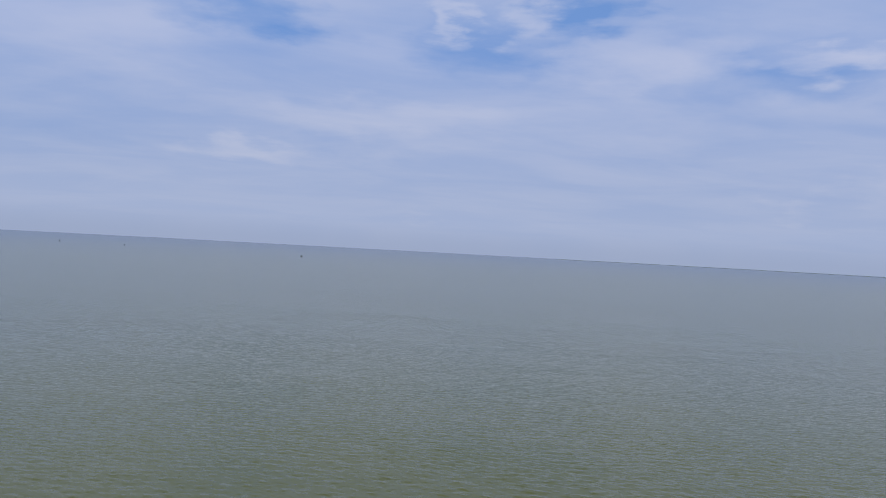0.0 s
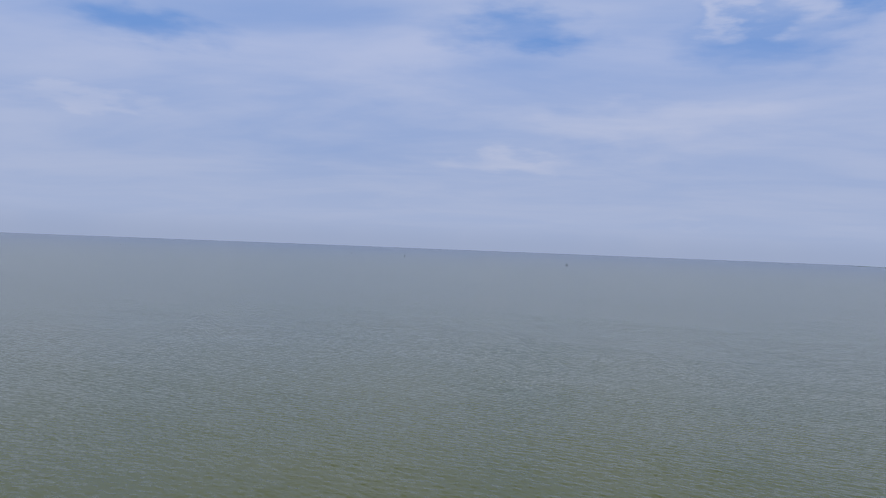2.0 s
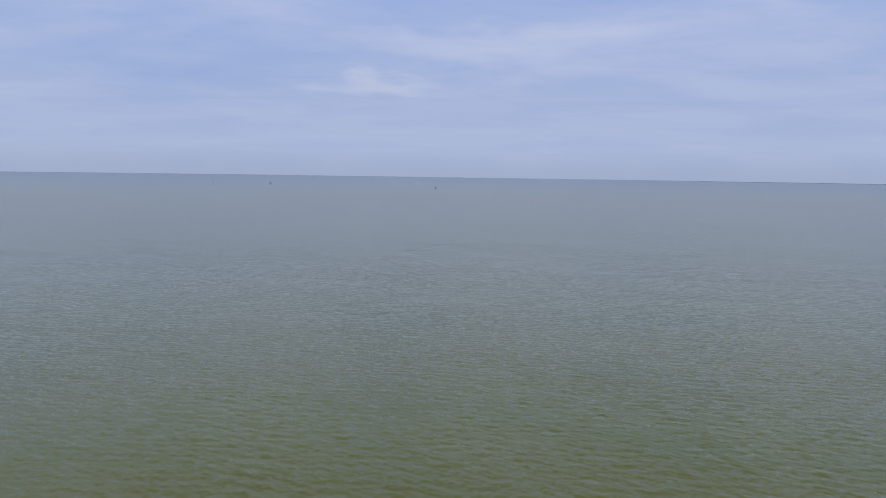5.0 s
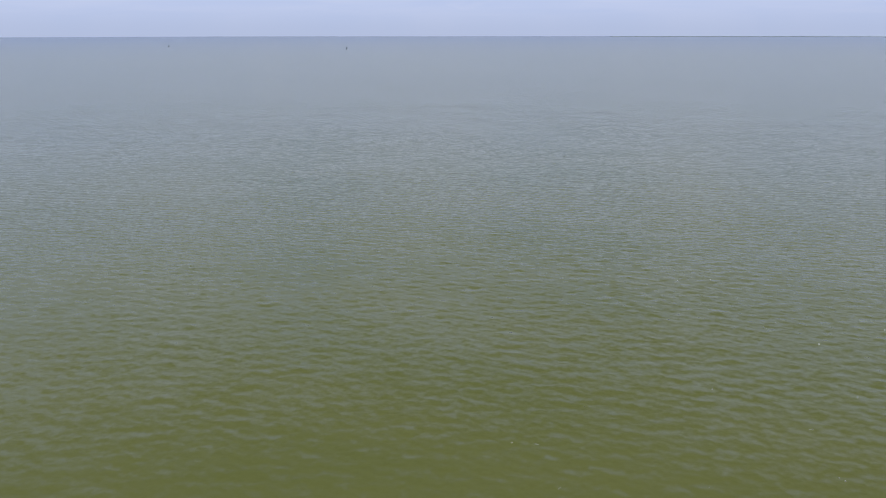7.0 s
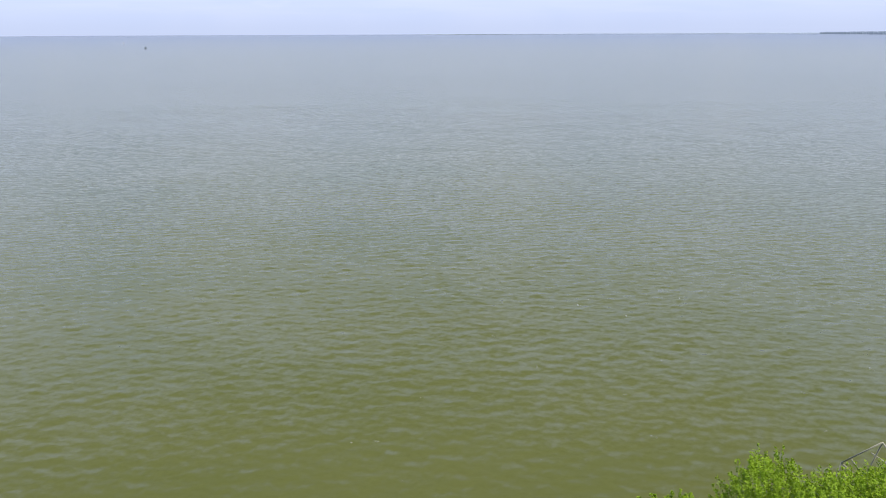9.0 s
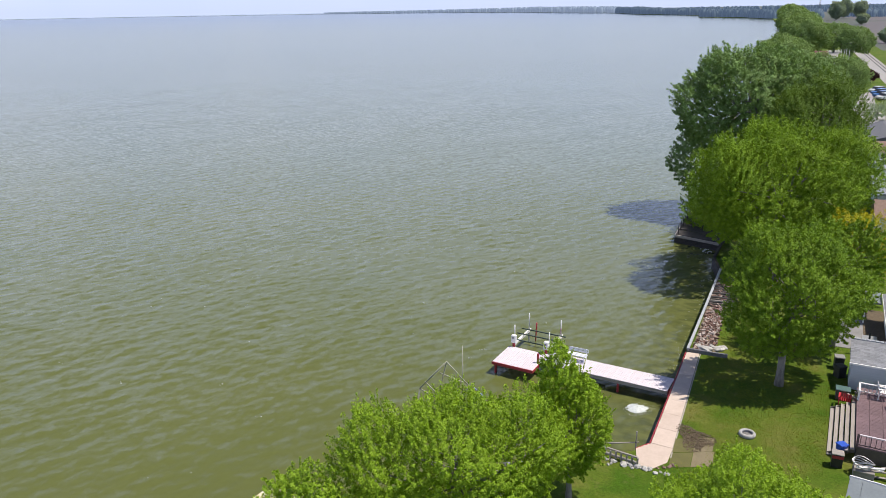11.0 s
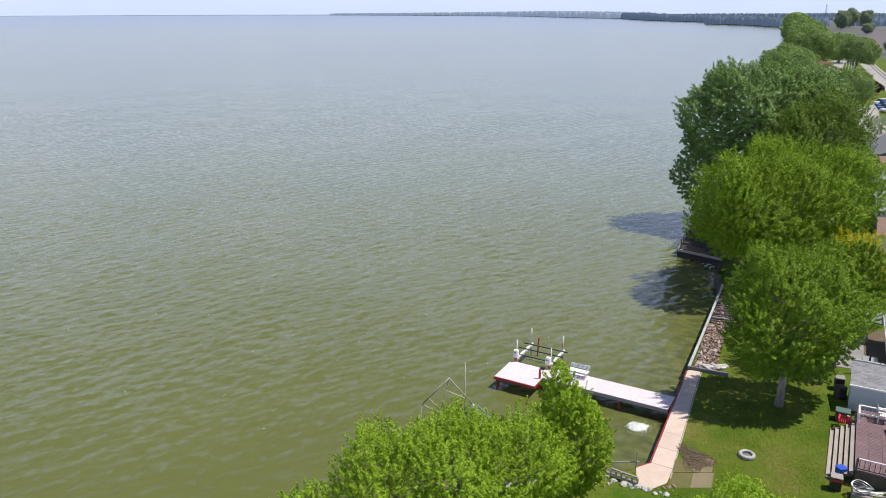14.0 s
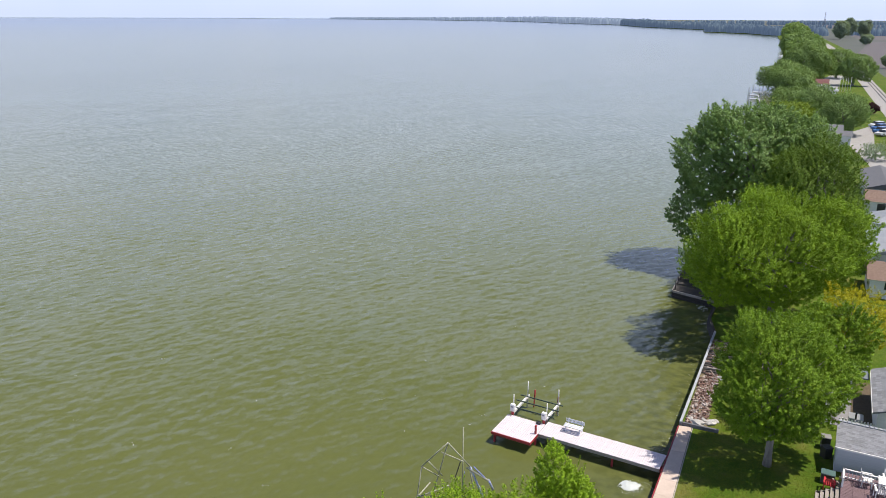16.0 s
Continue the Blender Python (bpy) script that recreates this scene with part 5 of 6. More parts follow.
def cottage(place, w, d, wall_h, roof_h, wall, roof, label, shape="y", turn=-26, windows=2, chimney=False, eave=0.35):
    """A small house: walls, a roof with eaves, a door and windows on the lake side and the gable end."""
    top = thing("cottage", (*place, LAND_Z), turn, label, "house")
    bm = bmesh.new()
    box(bm, (0, 0, -0.05), (w, d, wall_h), 0.0)
    part("wall", bm, wall, top)
    bm = bmesh.new()
    if shape == "hip":
        hip(bm, -eave, w + eave, -eave, d + eave, wall_h + 0.003, wall_h + roof_h, min(w, d) * 0.5)
    else:
        gable(bm, -eave, w + eave, -eave, d + eave, wall_h + 0.003, wall_h + roof_h, shape)
    rf = part("roof", bm, roof, top)
    if chimney:
        bm = bmesh.new()
        box(bm, (w * 0.6, d * 0.5, wall_h + roof_h * 0.3), (w * 0.6 + 0.5, d * 0.5 + 0.5, wall_h + roof_h + 0.7), 0.02)
        part("chimney", bm, SHINGLE_BROWN, rf)

    def window(a, b, face):
        bm = bmesh.new()
        (x0, z0), (x1, z1) = a, b
        if face == "front":
            box(bm, (x0 - 0.07, -0.05, z0 - 0.07), (x1 + 0.07, -0.002, z1 + 0.07))
        else:
            box(bm, (-0.05, x0 - 0.07, z0 - 0.07), (-0.002, x1 + 0.07, z1 + 0.07))
        fr = part("window", bm, WHITE_PAINT, top)
        bm = bmesh.new()
        if face == "front":
            box(bm, (x0, -0.056, z0), (x1, -0.052, z1))
        else:
            box(bm, (-0.056, x0, z0), (-0.052, x1, z1))
        part("pane", bm, WINDOW, fr)
    for i in range(windows):
        c = w * (i + 0.5) / windows
        window((c - 0.5, 0.95), (c + 0.5, min(2.0, wall_h - 0.25)), "front")
        c = d * (i + 0.5) / windows
        window((c - 0.45, 0.95), (c + 0.45, min(2.0, wall_h - 0.25)), "side")
    bm = bmesh.new()
    box(bm, (-0.05, d * 0.46, 0), (-0.004, d * 0.46 + 0.4, 1.98)) if windows == 0 else box(bm, (w * 0.47, -0.05, 0), (w * 0.47 + 0.3, -0.004, 1.98))
    part("downpipe", bm, WHITE_PAINT, top)
    return top


# the shingled outbuilding beside the deck
def build_outbuilding():
    top = thing("outbuilding", (23.4, 37.87, LAND_Z), -28, "pale blue-grey outbuilding with grey shingles beside the deck", "shed")
    bm = bmesh.new()
    v = [bm.verts.new(p) for p in ((0, 0, -0.05), (7, 0, -0.05), (7, 1.9, -0.05), (0, 1.9, -0.05), (0, 0, 1.68), (7, 0, 1.68), (7, 1.9, 2.16), (0, 1.9, 2.16))]
    for f in ((0, 3, 2, 1), (4, 5, 6, 7), (0, 1, 5, 4), (1, 2, 6, 5), (2, 3, 7, 6), (3, 0, 4, 7)):
        bm.faces.new([v[i] for i in f])
    part("wall", bm, SIDING, top)
    shingle_roof(top, -0.12, 7.2, -0.16, 2.0, 1.74, 2.30, SHINGLE, 14, 22)
    bm = bmesh.new()
    box(bm, (-0.14, -0.26, 1.62), (7.2, -0.17, 1.73), 0.01)
    part("gutter", bm, WHITE_PAINT, top, "white gutter")
    for i in range(30):
        bm = bmesh.new()
        x = -0.08 + i * 0.24
        box(bm, (x, 1.93, 2.29), (x + 0.20, 2.12, 2.37), 0.01)
        part("ridge_cap", bm, SHINGLE_PALE, top)
    return top


build_outbuilding()


def build_deck():
    top = thing("deck", (19.93, 30.84, LAND_Z), -29, "raised plum-stained deck with wide tan stairs and railings", "deck")
    h = 0.80
    n_x, n_y, s = 9, 11, 0.6
    tile = bpy.data.meshes.new("deck_tile")
    bm = bmesh.new()
    for i in range(4):
        box(bm, (0.006, i * 0.15 + 0.004, 0), (s - 0.006, (i + 1) * 0.15 - 0.004, 0.04))
    bm.to_mesh(tile)
    bm.free()
    tile.materials.append(PLUM_DECK)
    for i in range(n_x):
        for j in range(n_y):
            ob = part("deck_tile", tile, PLUM_DECK, top)
            ob.location = (i * s, j * s, h - 0.04)
    bm = bmesh.new()
    box(bm, (0.05, 0.05, 0.0), (n_x * s - 0.05, n_y * s - 0.05, h - 0.045))
    part("skirt", bm, BROWN_PLASTIC, top, "dark board skirt")
    for k in range(5):
        bm = bmesh.new()
        x1 = -0.02 - k * 0.235
        z = h - 0.13 - k * 0.15
        box(bm, (x1 - 0.20, -0.12 + 0.02 * k, max(0.0, z - 0.05)), (x1, 5.05, max(0.05, z)), 0.006)
        part("tread", bm, TAN_WOOD, top, "tan wooden tread")
    for y in (0.1, 4.9):
        bm = bmesh.new()
        beam(bm, (-0.02, y, h - 0.30), (-1.1, y, 0.02), 0.05, 0.22)
        part("stringer", bm, BROWN_PLASTIC, top)

    def rail(p, q, mat, balusters, hh=0.9, top_mat=None):
        p, q = Vector(p), Vector(q)
        up = Vector((0, 0, hh))
        bm = bmesh.new()
        beam(bm, p + up, q + up, 0.09, 0.05, 0.006)
        part("handrail", bm, top_mat or mat, top)
        bm = bmesh.new()
        beam(bm, p + up * 0.15, q + up * 0.15, 0.05, 0.05)
        part("bottom_rail", bm, mat, top)
        for i in range(balusters):
            c = p.lerp(q, (i + 0.5) / balusters)
            bm = bmesh.new()
            beam(bm, c + up * 0.15, c + up * 0.98, 0.04, 0.03)
            part("baluster", bm, mat, top)
        for c in (p, q):
            bm = bmesh.new()
            beam(bm, c, c + up * 1.08, 0.10, 0.10, 0.01)
            part("rail_post", bm, mat, top)
    rail((0.06, 0.06, h), (5.3, 0.06, h), PLUM_DECK, 24, 0.62, PALE_DECK)
    rail((0.06, 5.95, h), (5.3, 5.95, h), WHITE_PAINT, 28, 0.58)
    rail((0.06, 4.95, h), (0.06, 5.95, h), WHITE_PAINT, 6, 0.58)
    return top


build_deck()
DECK_M = pose(19.93, 30.84, LAND_Z + 0.8, 0, 0, -29)


def chair_at(x, y, turn, mat, label, base=None, name="garden_chair"):
    m = (base or DECK_M) @ pose(x, y, 0, 0, 0, turn)
    top = new(name)
    top.matrix_basis = m
    tagged(top, label, "chair", "garden chairs")
    for i in range(4):
        bm = bmesh.new()
        box(bm, (-0.25, -0.24 + i * 0.125, 0.40), (0.25, -0.14 + i * 0.125, 0.43), 0.008)
        part("seat_slat", bm, mat, top)
    for i in range(5):
        bm = bmesh.new()
        beam(bm, (-0.2 + i * 0.10, 0.24, 0.42), (-0.2 + i * 0.10, 0.36, 0.92), 0.07, 0.02, 0.005)
        part("back_slat", bm, mat, top)
    for sx in (-0.27, 0.27):
        for p, q in (((sx, -0.24, 0), (sx, -0.22, 0.62)), ((sx, 0.28, 0), (sx, 0.24, 0.62))):
            bm = bmesh.new()
            beam(bm, p, q, 0.05, 0.05, 0.006)
            part("leg", bm, mat, top)
        bm = bmesh.new()
        box(bm, (sx - 0.05, -0.28, 0.62), (sx + 0.05, 0.32, 0.65), 0.008)
        part("armrest", bm, mat, top)
    return top


for x, y, t in ((1.25, 5.75, 95), (1.9, 4.75, 190), (2.75, 4.8, 170), (3.5, 5.6, -85), (2.3, 6.15, 5)):
    chair_at(x, y, t, WHITE_PAINT, "white slatted garden chair on the deck")


def build_table():
    top = new("garden_table")
    top.matrix_basis = DECK_M @ pose(2.35, 5.5, 0)
    tagged(top, "white slatted garden table on the deck", "table")
    for i in range(6):
        bm = bmesh.new()
        box(bm, (-0.6, -0.44 + i * 0.15, 0.70), (0.6, -0.31 + i * 0.15, 0.73), 0.006)
        part("tabletop_slat", bm, WHITE_PAINT, top)
    for x in (-0.5, 0.5):
        for y in (-0.36, 0.36):
            bm = bmesh.new()
            beam(bm, (x, y, 0), (x, y, 0.70), 0.06, 0.06, 0.006)
            part("leg", bm, WHITE_PAINT, top)


build_table()
GROUND_M = pose(0, 0, LAND_Z)
chair_at(22.15, 35.95, 150, RED_PLASTIC, "red plastic garden chair on the lawn by the stairs", GROUND_M)
chair_at(22.75, 36.0, 200, TAN_WOOD, "tan wooden garden chair by the stairs", GROUND_M)


def crate(name, place, turn, size, body, lid, label, category, rim=0.03):
    top = thing(name, (*place, LAND_Z) if len(place) == 2 else place, turn, label, category)
    w, d, h = size
    bm = bmesh.new()
    box(bm, (-w / 2, -d / 2, 0), (w / 2, d / 2, h - 0.07), 0.02)
    part("body", bm, body, top)
    bm = bmesh.new()
    box(bm, (-w / 2 - rim, -d / 2 - rim, h - 0.067), (w / 2 + rim, d / 2 + rim, h), 0.015)
    ld = part("lid", bm, lid, top)
    bm = bmesh.new()
    box(bm, (-w * 0.2, -d / 2 - rim - 0.03, h - 0.05), (w * 0.2, -d / 2 - rim, h - 0.02), 0.006)
    part("handle", bm, body, ld)
    return top


crate("storage_box", (22.5, 36.8), -28, (0.7, 0.55, 0.62), BROWN_PLASTIC, TEAL, "brown garden storage box with a teal lid", "box")
crate("wheelie_bin", (24.15, 40.4), -20, (0.5, 0.5, 0.8), BLACK_PLASTIC, GREY_CONCRETE, "black wheeled bin with a grey lid by the outbuilding", "bin")
crate("wheelie_bin", (23.65, 39.3), 10, (0.5, 0.5, 0.75), BLACK_PLASTIC, BLACK_PLASTIC, "black wheeled bin beside the outbuilding", "bin")
grill = crate("barbecue", (18.9, 30.45), -25, (0.48, 0.42, 0.75), BLACK_PLASTIC, GREY_WOOD, "dark barbecue with a grey lid and red front panel", "barbecue")
bm = bmesh.new()
box(bm, (-0.25, -0.245, 0.50), (0.25, -0.212, 0.66), 0.01)
part("front_panel", bm, RED, grill, "red enamel front panel")
crate("tub", (19.5, 31.2, LAND_Z + 0.37), 15, (0.4, 0.36, 0.36), BLUE_PLASTIC, BLUE_PLASTIC, "bright blue plastic tub on the stairs", "tub")
crate("air_conditioner", (27.35, 42.9), -28, (0.8, 0.8, 0.75), SHINGLE_PALE, ALU, "pale grey air conditioner beside the cottage", "air conditioner")


def build_scrap():
    """A coil of wire, bars and a pallet left beside the deck."""
    top = thing("scrap_heap", (19.75, 29.75, LAND_Z), -29, "heap of wire coils, pipes and white boards by the deck", "scrap")
    rng = np.random.default_rng(6)
    bm = bmesh.new()
    for k in range(5):
        ring = [(0.34 * math.cos(a) * (1 + 0.1 * k % 2), 0.30 * math.sin(a), 0.45 + 0.06 * k + 0.08 * math.sin(2 * a + k)) for a in np.linspace(0, 6.28, 18)]
        tube(bm, ring, [0.018] * 18, 5, cap=False)
    part("wire_coil", bm, ALU, top, "grey coil of wire")
    for i in range(7):
        a = rng.uniform(-0.5, 0.5)
        x, y = rng.uniform(-0.4, 2.2), rng.uniform(-0.4, 0.3)
        bm = bmesh.new()
        beam(bm, (x, y, 0.1 + 0.07 * i), (x + 1.2 * math.cos(a), y + 1.2 * math.sin(a) * 0.5, 0.18 + 0.08 * i), 0.12, 0.04, 0.005)
        part("board", bm, WHITE_PAINT if i % 2 else GREY_WOOD, top)
    bm = bmesh.new()
    box(bm, (-0.4, -0.4, 0.0), (0.5, 0.3, 0.36), 0.03)
    part("bench_base", bm, GREY_WOOD, top)


build_scrap()


def build_low_roof():
    """The neighbour's smooth blue-grey roof below the deck."""
    top = thing("garage", (17.5, 27.05, LAND_Z), -34, "low neighbouring garage with a blue-grey sheet roof", "garage")
    bm = bmesh.new()
    box(bm, (0.2, -5.0, -0.05), (7.5, -0.2, 1.7))
    part("wall", bm, SIDING_WHITE, top)
    bm = bmesh.new()
    box(bm, (0, -5.2, 1.703), (7.8, 0, 1.80), 0.01)
    rf = part("roof", bm, SHEET_ROOF, top)
    bm = bmesh.new()
    box(bm, (-0.03, 0.002, 1.68), (7.8, 0.06, 1.86), 0.01)
    part("roof_edge", bm, WHITE_PAINT, rf, "white roof edge")
    for i in range(8):
        bm = bmesh.new()
        box(bm, (0.5 + i * 0.95, -5.1, 1.802), (0.54 + i * 0.95, -0.05, 1.83))
        part("seam", bm, SHEET_ROOF, rf)


build_low_roof()


def build_house_two():
    top = thing("cottage", (27.4, 41.35, LAND_Z), -28, "white cottage with a grey shingle roof behind the outbuilding", "house")
    bm = bmesh.new()
    box(bm, (0.3, 0.3, -0.05), (7.5, 6.6, 1.86))
    part("wall", bm, SIDING_WHITE, top)
    bm = bmesh.new()
    gable(bm, 0.3, 7.5, 0.3, 6.6, 1.863, 3.2, "y")
    part("gable_wall", bm, SIDING_WHITE, top)
    # the slope on the lake side: rows of shingles laid along the shore
    for side in (0, 1):
        bm = bmesh.new()
        x0, x1 = (0.0, 3.9) if side == 0 else (7.8, 3.9)
        z0, z1 = 1.80, 3.33
        v = [bm.verts.new(p) for p in ((x0, 0, z0), (x0, 6.9, z0), (x1, 6.9, z1), (x1, 0, z1), (x0, 0, z0 + 0.1), (x0, 6.9, z0 + 0.1), (x1, 6.9, z1 + 0.1), (x1, 0, z1 + 0.1))]
        for f in ((0, 3, 2, 1), (4, 5, 6, 7), (0, 1, 5, 4), (1, 2, 6, 5), (2, 3, 7, 6), (3, 0, 4, 7)):
            bm.faces.new([v[i] for i in f])
        bmesh.ops.recalc_face_normals(bm, faces=bm.faces[:])
        rf = part("roof", bm, SHINGLE_DARK, top)
        if side == 0:
            lean = math.degrees(math.atan2(z1 - z0, x1 - x0))
            cols, rows = 18, 14
            ln = math.hypot(x1 - x0, z1 - z0)
            bm = bmesh.new()
            box(bm, (-0.02, 0.004, 0), (ln / rows, 6.9 / cols - 0.006, 0.012))
            me = bpy.data.meshes.new("shingle")
            bm.to_mesh(me)
            bm.free()
            me.materials.append(SHINGLE)
            for r in range(rows):
                for c in range(cols):
                    ob = part("shingle", me, SHINGLE, rf)
                    s = r / rows
                    ob.matrix_basis = pose(x0 + (x1 - x0) * s, c * 6.9 / cols, z0 + (z1 - z0) * s + 0.106 + 0.003 * (r % 2), 0, -lean + 0.7, 0)
    bm = bmesh.new()
    box(bm, (-0.06, -0.02, 1.76), (-0.002, 6.92, 1.90), 0.01)
    part("gutter", bm, WHITE_PAINT, top, "white gutter")
    # low flat roofed porch at the back
    bm = bmesh.new()
    box(bm, (-1.1, 5.6, 1.55), (-0.08, 8.0, 1.66), 0.01)
    part("porch_roof", bm, SHEET_ROOF, top, "blue-grey flat porch roof")
    for y in (5.7, 7.9):
        bm = bmesh.new()
        box(bm, (-1.05, y - 0.05, 0), (-0.95, y + 0.05, 1.55))
        part("porch_post", bm, WHITE_PAINT, top)


build_house_two()


def build_picket():
    top = thing("picket_fence", (25.9, 42.35, LAND_Z), -24, "low weathered white picket fence beside the cottage", "fence")
    for z in (0.25, 0.75):
        bm = bmesh.new()
        box(bm, (0, 0.03, z), (2.3, 0.07, z + 0.08))
        part("rail", bm, WHITE_PAINT, top)
    for i in range(13):
        bm = bmesh.new()
        x = i * 0.18
        box(bm, (x, 0.0, 0.02), (x + 0.09, 0.028, 0.98 + 0.02 * (i % 2)), 0.004)
        part("picket", bm, WHITE_PAINT, top)
    bm = bmesh.new()
    box(bm, (0.9, 0.08, 0), (1.0, 0.18, 1.5), 0.01)
    part("post", bm, BLACK_PLASTIC, top)


build_picket()
bm = bmesh.new()
sheet(bm, [(25.3, 43.4), (28.0, 42.2), (30.4, 47.2), (27.9, 48.4)], LAND_Z - 0.1, LAND_Z + 0.03)
tagged(part("patio", bm, GREY_CONCRETE), "grey concrete patio beside the cottage", "patio", kind="structure")
# a dark brown sheet laid to imitate the shade beside the cottage wall
bm = bmesh.new()
sheet(bm, [(27.0, 42.75), (28.35, 42.05), (31.9, 48.6), (30.5, 49.3)], LAND_Z - 0.1, LAND_Z + 0.036)
tagged(part("shade_strip", bm, LEAF_LITTER), "dark strip imitating the shade along the cottage wall", "leaf mould", kind="structure")

# ---------------------------------------------------------------- the row of cottages along the shore
cottage((41.2, 66.6), 7, 5.2, 1.9, 1.1, SIDING_WHITE, SHINGLE_BROWN, "low cottage with a brown shingle roof and white porch", "x")
cottage((45.2, 73.4), 8, 9.0, 2.3, 1.3, SIDING, SHINGLE_PALE, "grey cottage with a pale sheet roof", "y")
cottage((51.8, 84.8), 8, 5.5, 2.4, 1.4, SIDING_WHITE, SHINGLE_PALE, "white cottage with a pale blue hipped roof", "hip", windows=3)
cottage((57.4, 96.8), 7, 4.5, 2.2, 1.1, SIDING_WHITE, SHINGLE_BROWN, "small cottage with a dull brown roof", "x")
cottage((61.5, 104.5), 5, 15, 2.2, 0.9, SIDING, SHINGLE_DARK, "long cottage with a grey roof end on to the lake", "y")
cottage((72.5, 157.0), 11.0, 12, 2.4, 1.5, SIDING_WHITE, SHINGLE_DARK, "broad white cottage with a dark grey roof", "x", windows=4)
cottage((82.4, 155.5), 3.4, 6, 2.0, 0.7, SIDING, SHINGLE_DARK, "low grey garage beside the broad cottage", "x", windows=0)
cottage((122.5, 251), 8.5, 8, 2.4, 1.7, SIDING_WHITE, SHINGLE_PALE, "white cottage with a pale hipped roof", "hip")
cottage((131.0, 268), 5.5, 5, 2.9, 1.7, SIDING_WHITE, SHINGLE_RED, "white house with a red roof among the trees", "x")

for i in range(5):
    bm = bmesh.new()
    tube(bm, [(0, 0, -0.2), (0, 0, 2.5), (0, 0, 5.0)], [0.09, 0.08, 0.05], 8)
    ob = part("flagpole", bm, WHITE_PAINT)
    ob.matrix_basis = pose(142.8 + i * 1.3, 270.5 + i * 0.6, LAND_Z, 0, 1.5 * (i % 3 - 1), 0)
    tagged(ob, "tall bare white pole beside the gravel drive", "pole", "white poles")


# ---------------------------------------------------------------- road, lanes and fields
def strip(name, line, width, mat, z, label, category, shift=0.0):
    """A level band along a line, its edges square to each stretch."""
    bm = bmesh.new()
    rows = []
    for i, p in enumerate(line):
        d = (Vector(line[min(i + 1, len(line) - 1)]) - Vector(line[max(i - 1, 0)])).normalized()
        nrm = Vector((d.y, -d.x))
        c = Vector(p) + nrm * shift
        a, b = c - nrm * width / 2, c + nrm * width / 2
        rows.append([bm.verts.new((*a, LAND_Z + z)), bm.verts.new((*b, LAND_Z + z)), bm.verts.new((*a, LAND_Z - 0.2)), bm.verts.new((*b, LAND_Z - 0.2))])
    for r, s in zip(rows[:-1], rows[1:]):
        bm.faces.new((r[0], r[1], s[1], s[0]))
        bm.faces.new((r[2], r[0], s[0], s[2]))
        bm.faces.new((r[1], r[3], s[3], s[1]))
    bmesh.ops.recalc_face_normals(bm, faces=bm.faces[:])
    return tagged(part(name, bm, mat), label, category, kind="structure")


ROAD = [(60, 68), (91.5, 134), (124.3, 203.8), (184.2, 330.7), (300, 580), (418, 850), (594, 1254)]
strip("road", ROAD, 5.6, GRAVEL, 0.05, "pale gravel road running along the shore", "road")
strip("road_marking", ROAD[:4], 0.45, TAR, 0.058, "dark tarred seam along the road", "seam", 0.5)
strip("road_marking", ROAD[:4], 0.45, TAR, 0.058, "dark tarred seam along the road", "seam", 1.7)
strip("driveway", [(70, 108), (81, 134.5), (87.5, 153), (98, 172), (108, 182)], 4.6, GRAVEL, 0.04, "pale gravel drive behind the cottages", "drive")
strip("driveway", [(144, 282), (152, 296), (166, 322), (181, 345)], 7.0, GRAVEL, 0.04, "pale gravel drive between the trees", "drive")


def field(ring, mat, z, label):
    bm = bmesh.new()
    sheet(bm, ring, LAND_Z - 0.2, LAND_Z + z)
    tagged(part("field", bm, mat), label, "field", kind="structure")


field([(198, 338), (700, 420), (1700, 900), (3300, 1700), (3300, 2600), (1000, 2450), (640, 2100), (600, 1300), (432, 862), (315, 590)], MEADOW, 0.02, "dull rough pasture behind the road")
field([(222, 380), (420, 400), (900, 640), (840, 900), (452, 810), (305, 560)], PLOUGHED, 0.04, "bare brown ploughed field behind the road")
field([(470, 860), (850, 930), (1500, 1200), (1400, 1300), (640, 1230)], PLOUGHED, 0.05, "strip of dry stubble beyond the ploughed field")
field([(660, 1300), (1500, 1360), (2200, 1700), (2000, 2000), (830, 1640)], CROP, 0.05, "pale green crop field in the distance")
field([(610, 1330), (640, 2120), (1000, 2480), (3300, 2650), (2400, 4050), (300, 4700), (-900, 4650), (-1800, 4450), (-1150, 4440), (-560, 4260), (-60, 3900), (300, 3420), (440, 3040), (490, 2640), (590, 2160), (560, 1560)], MEADOW, 0.03, "dull far farmland behind the woods")
field([(900, 1760), (2200, 2100), (2600, 2600), (1000, 2300)], PLOUGHED, 0.05, "distant brown field before the woods")


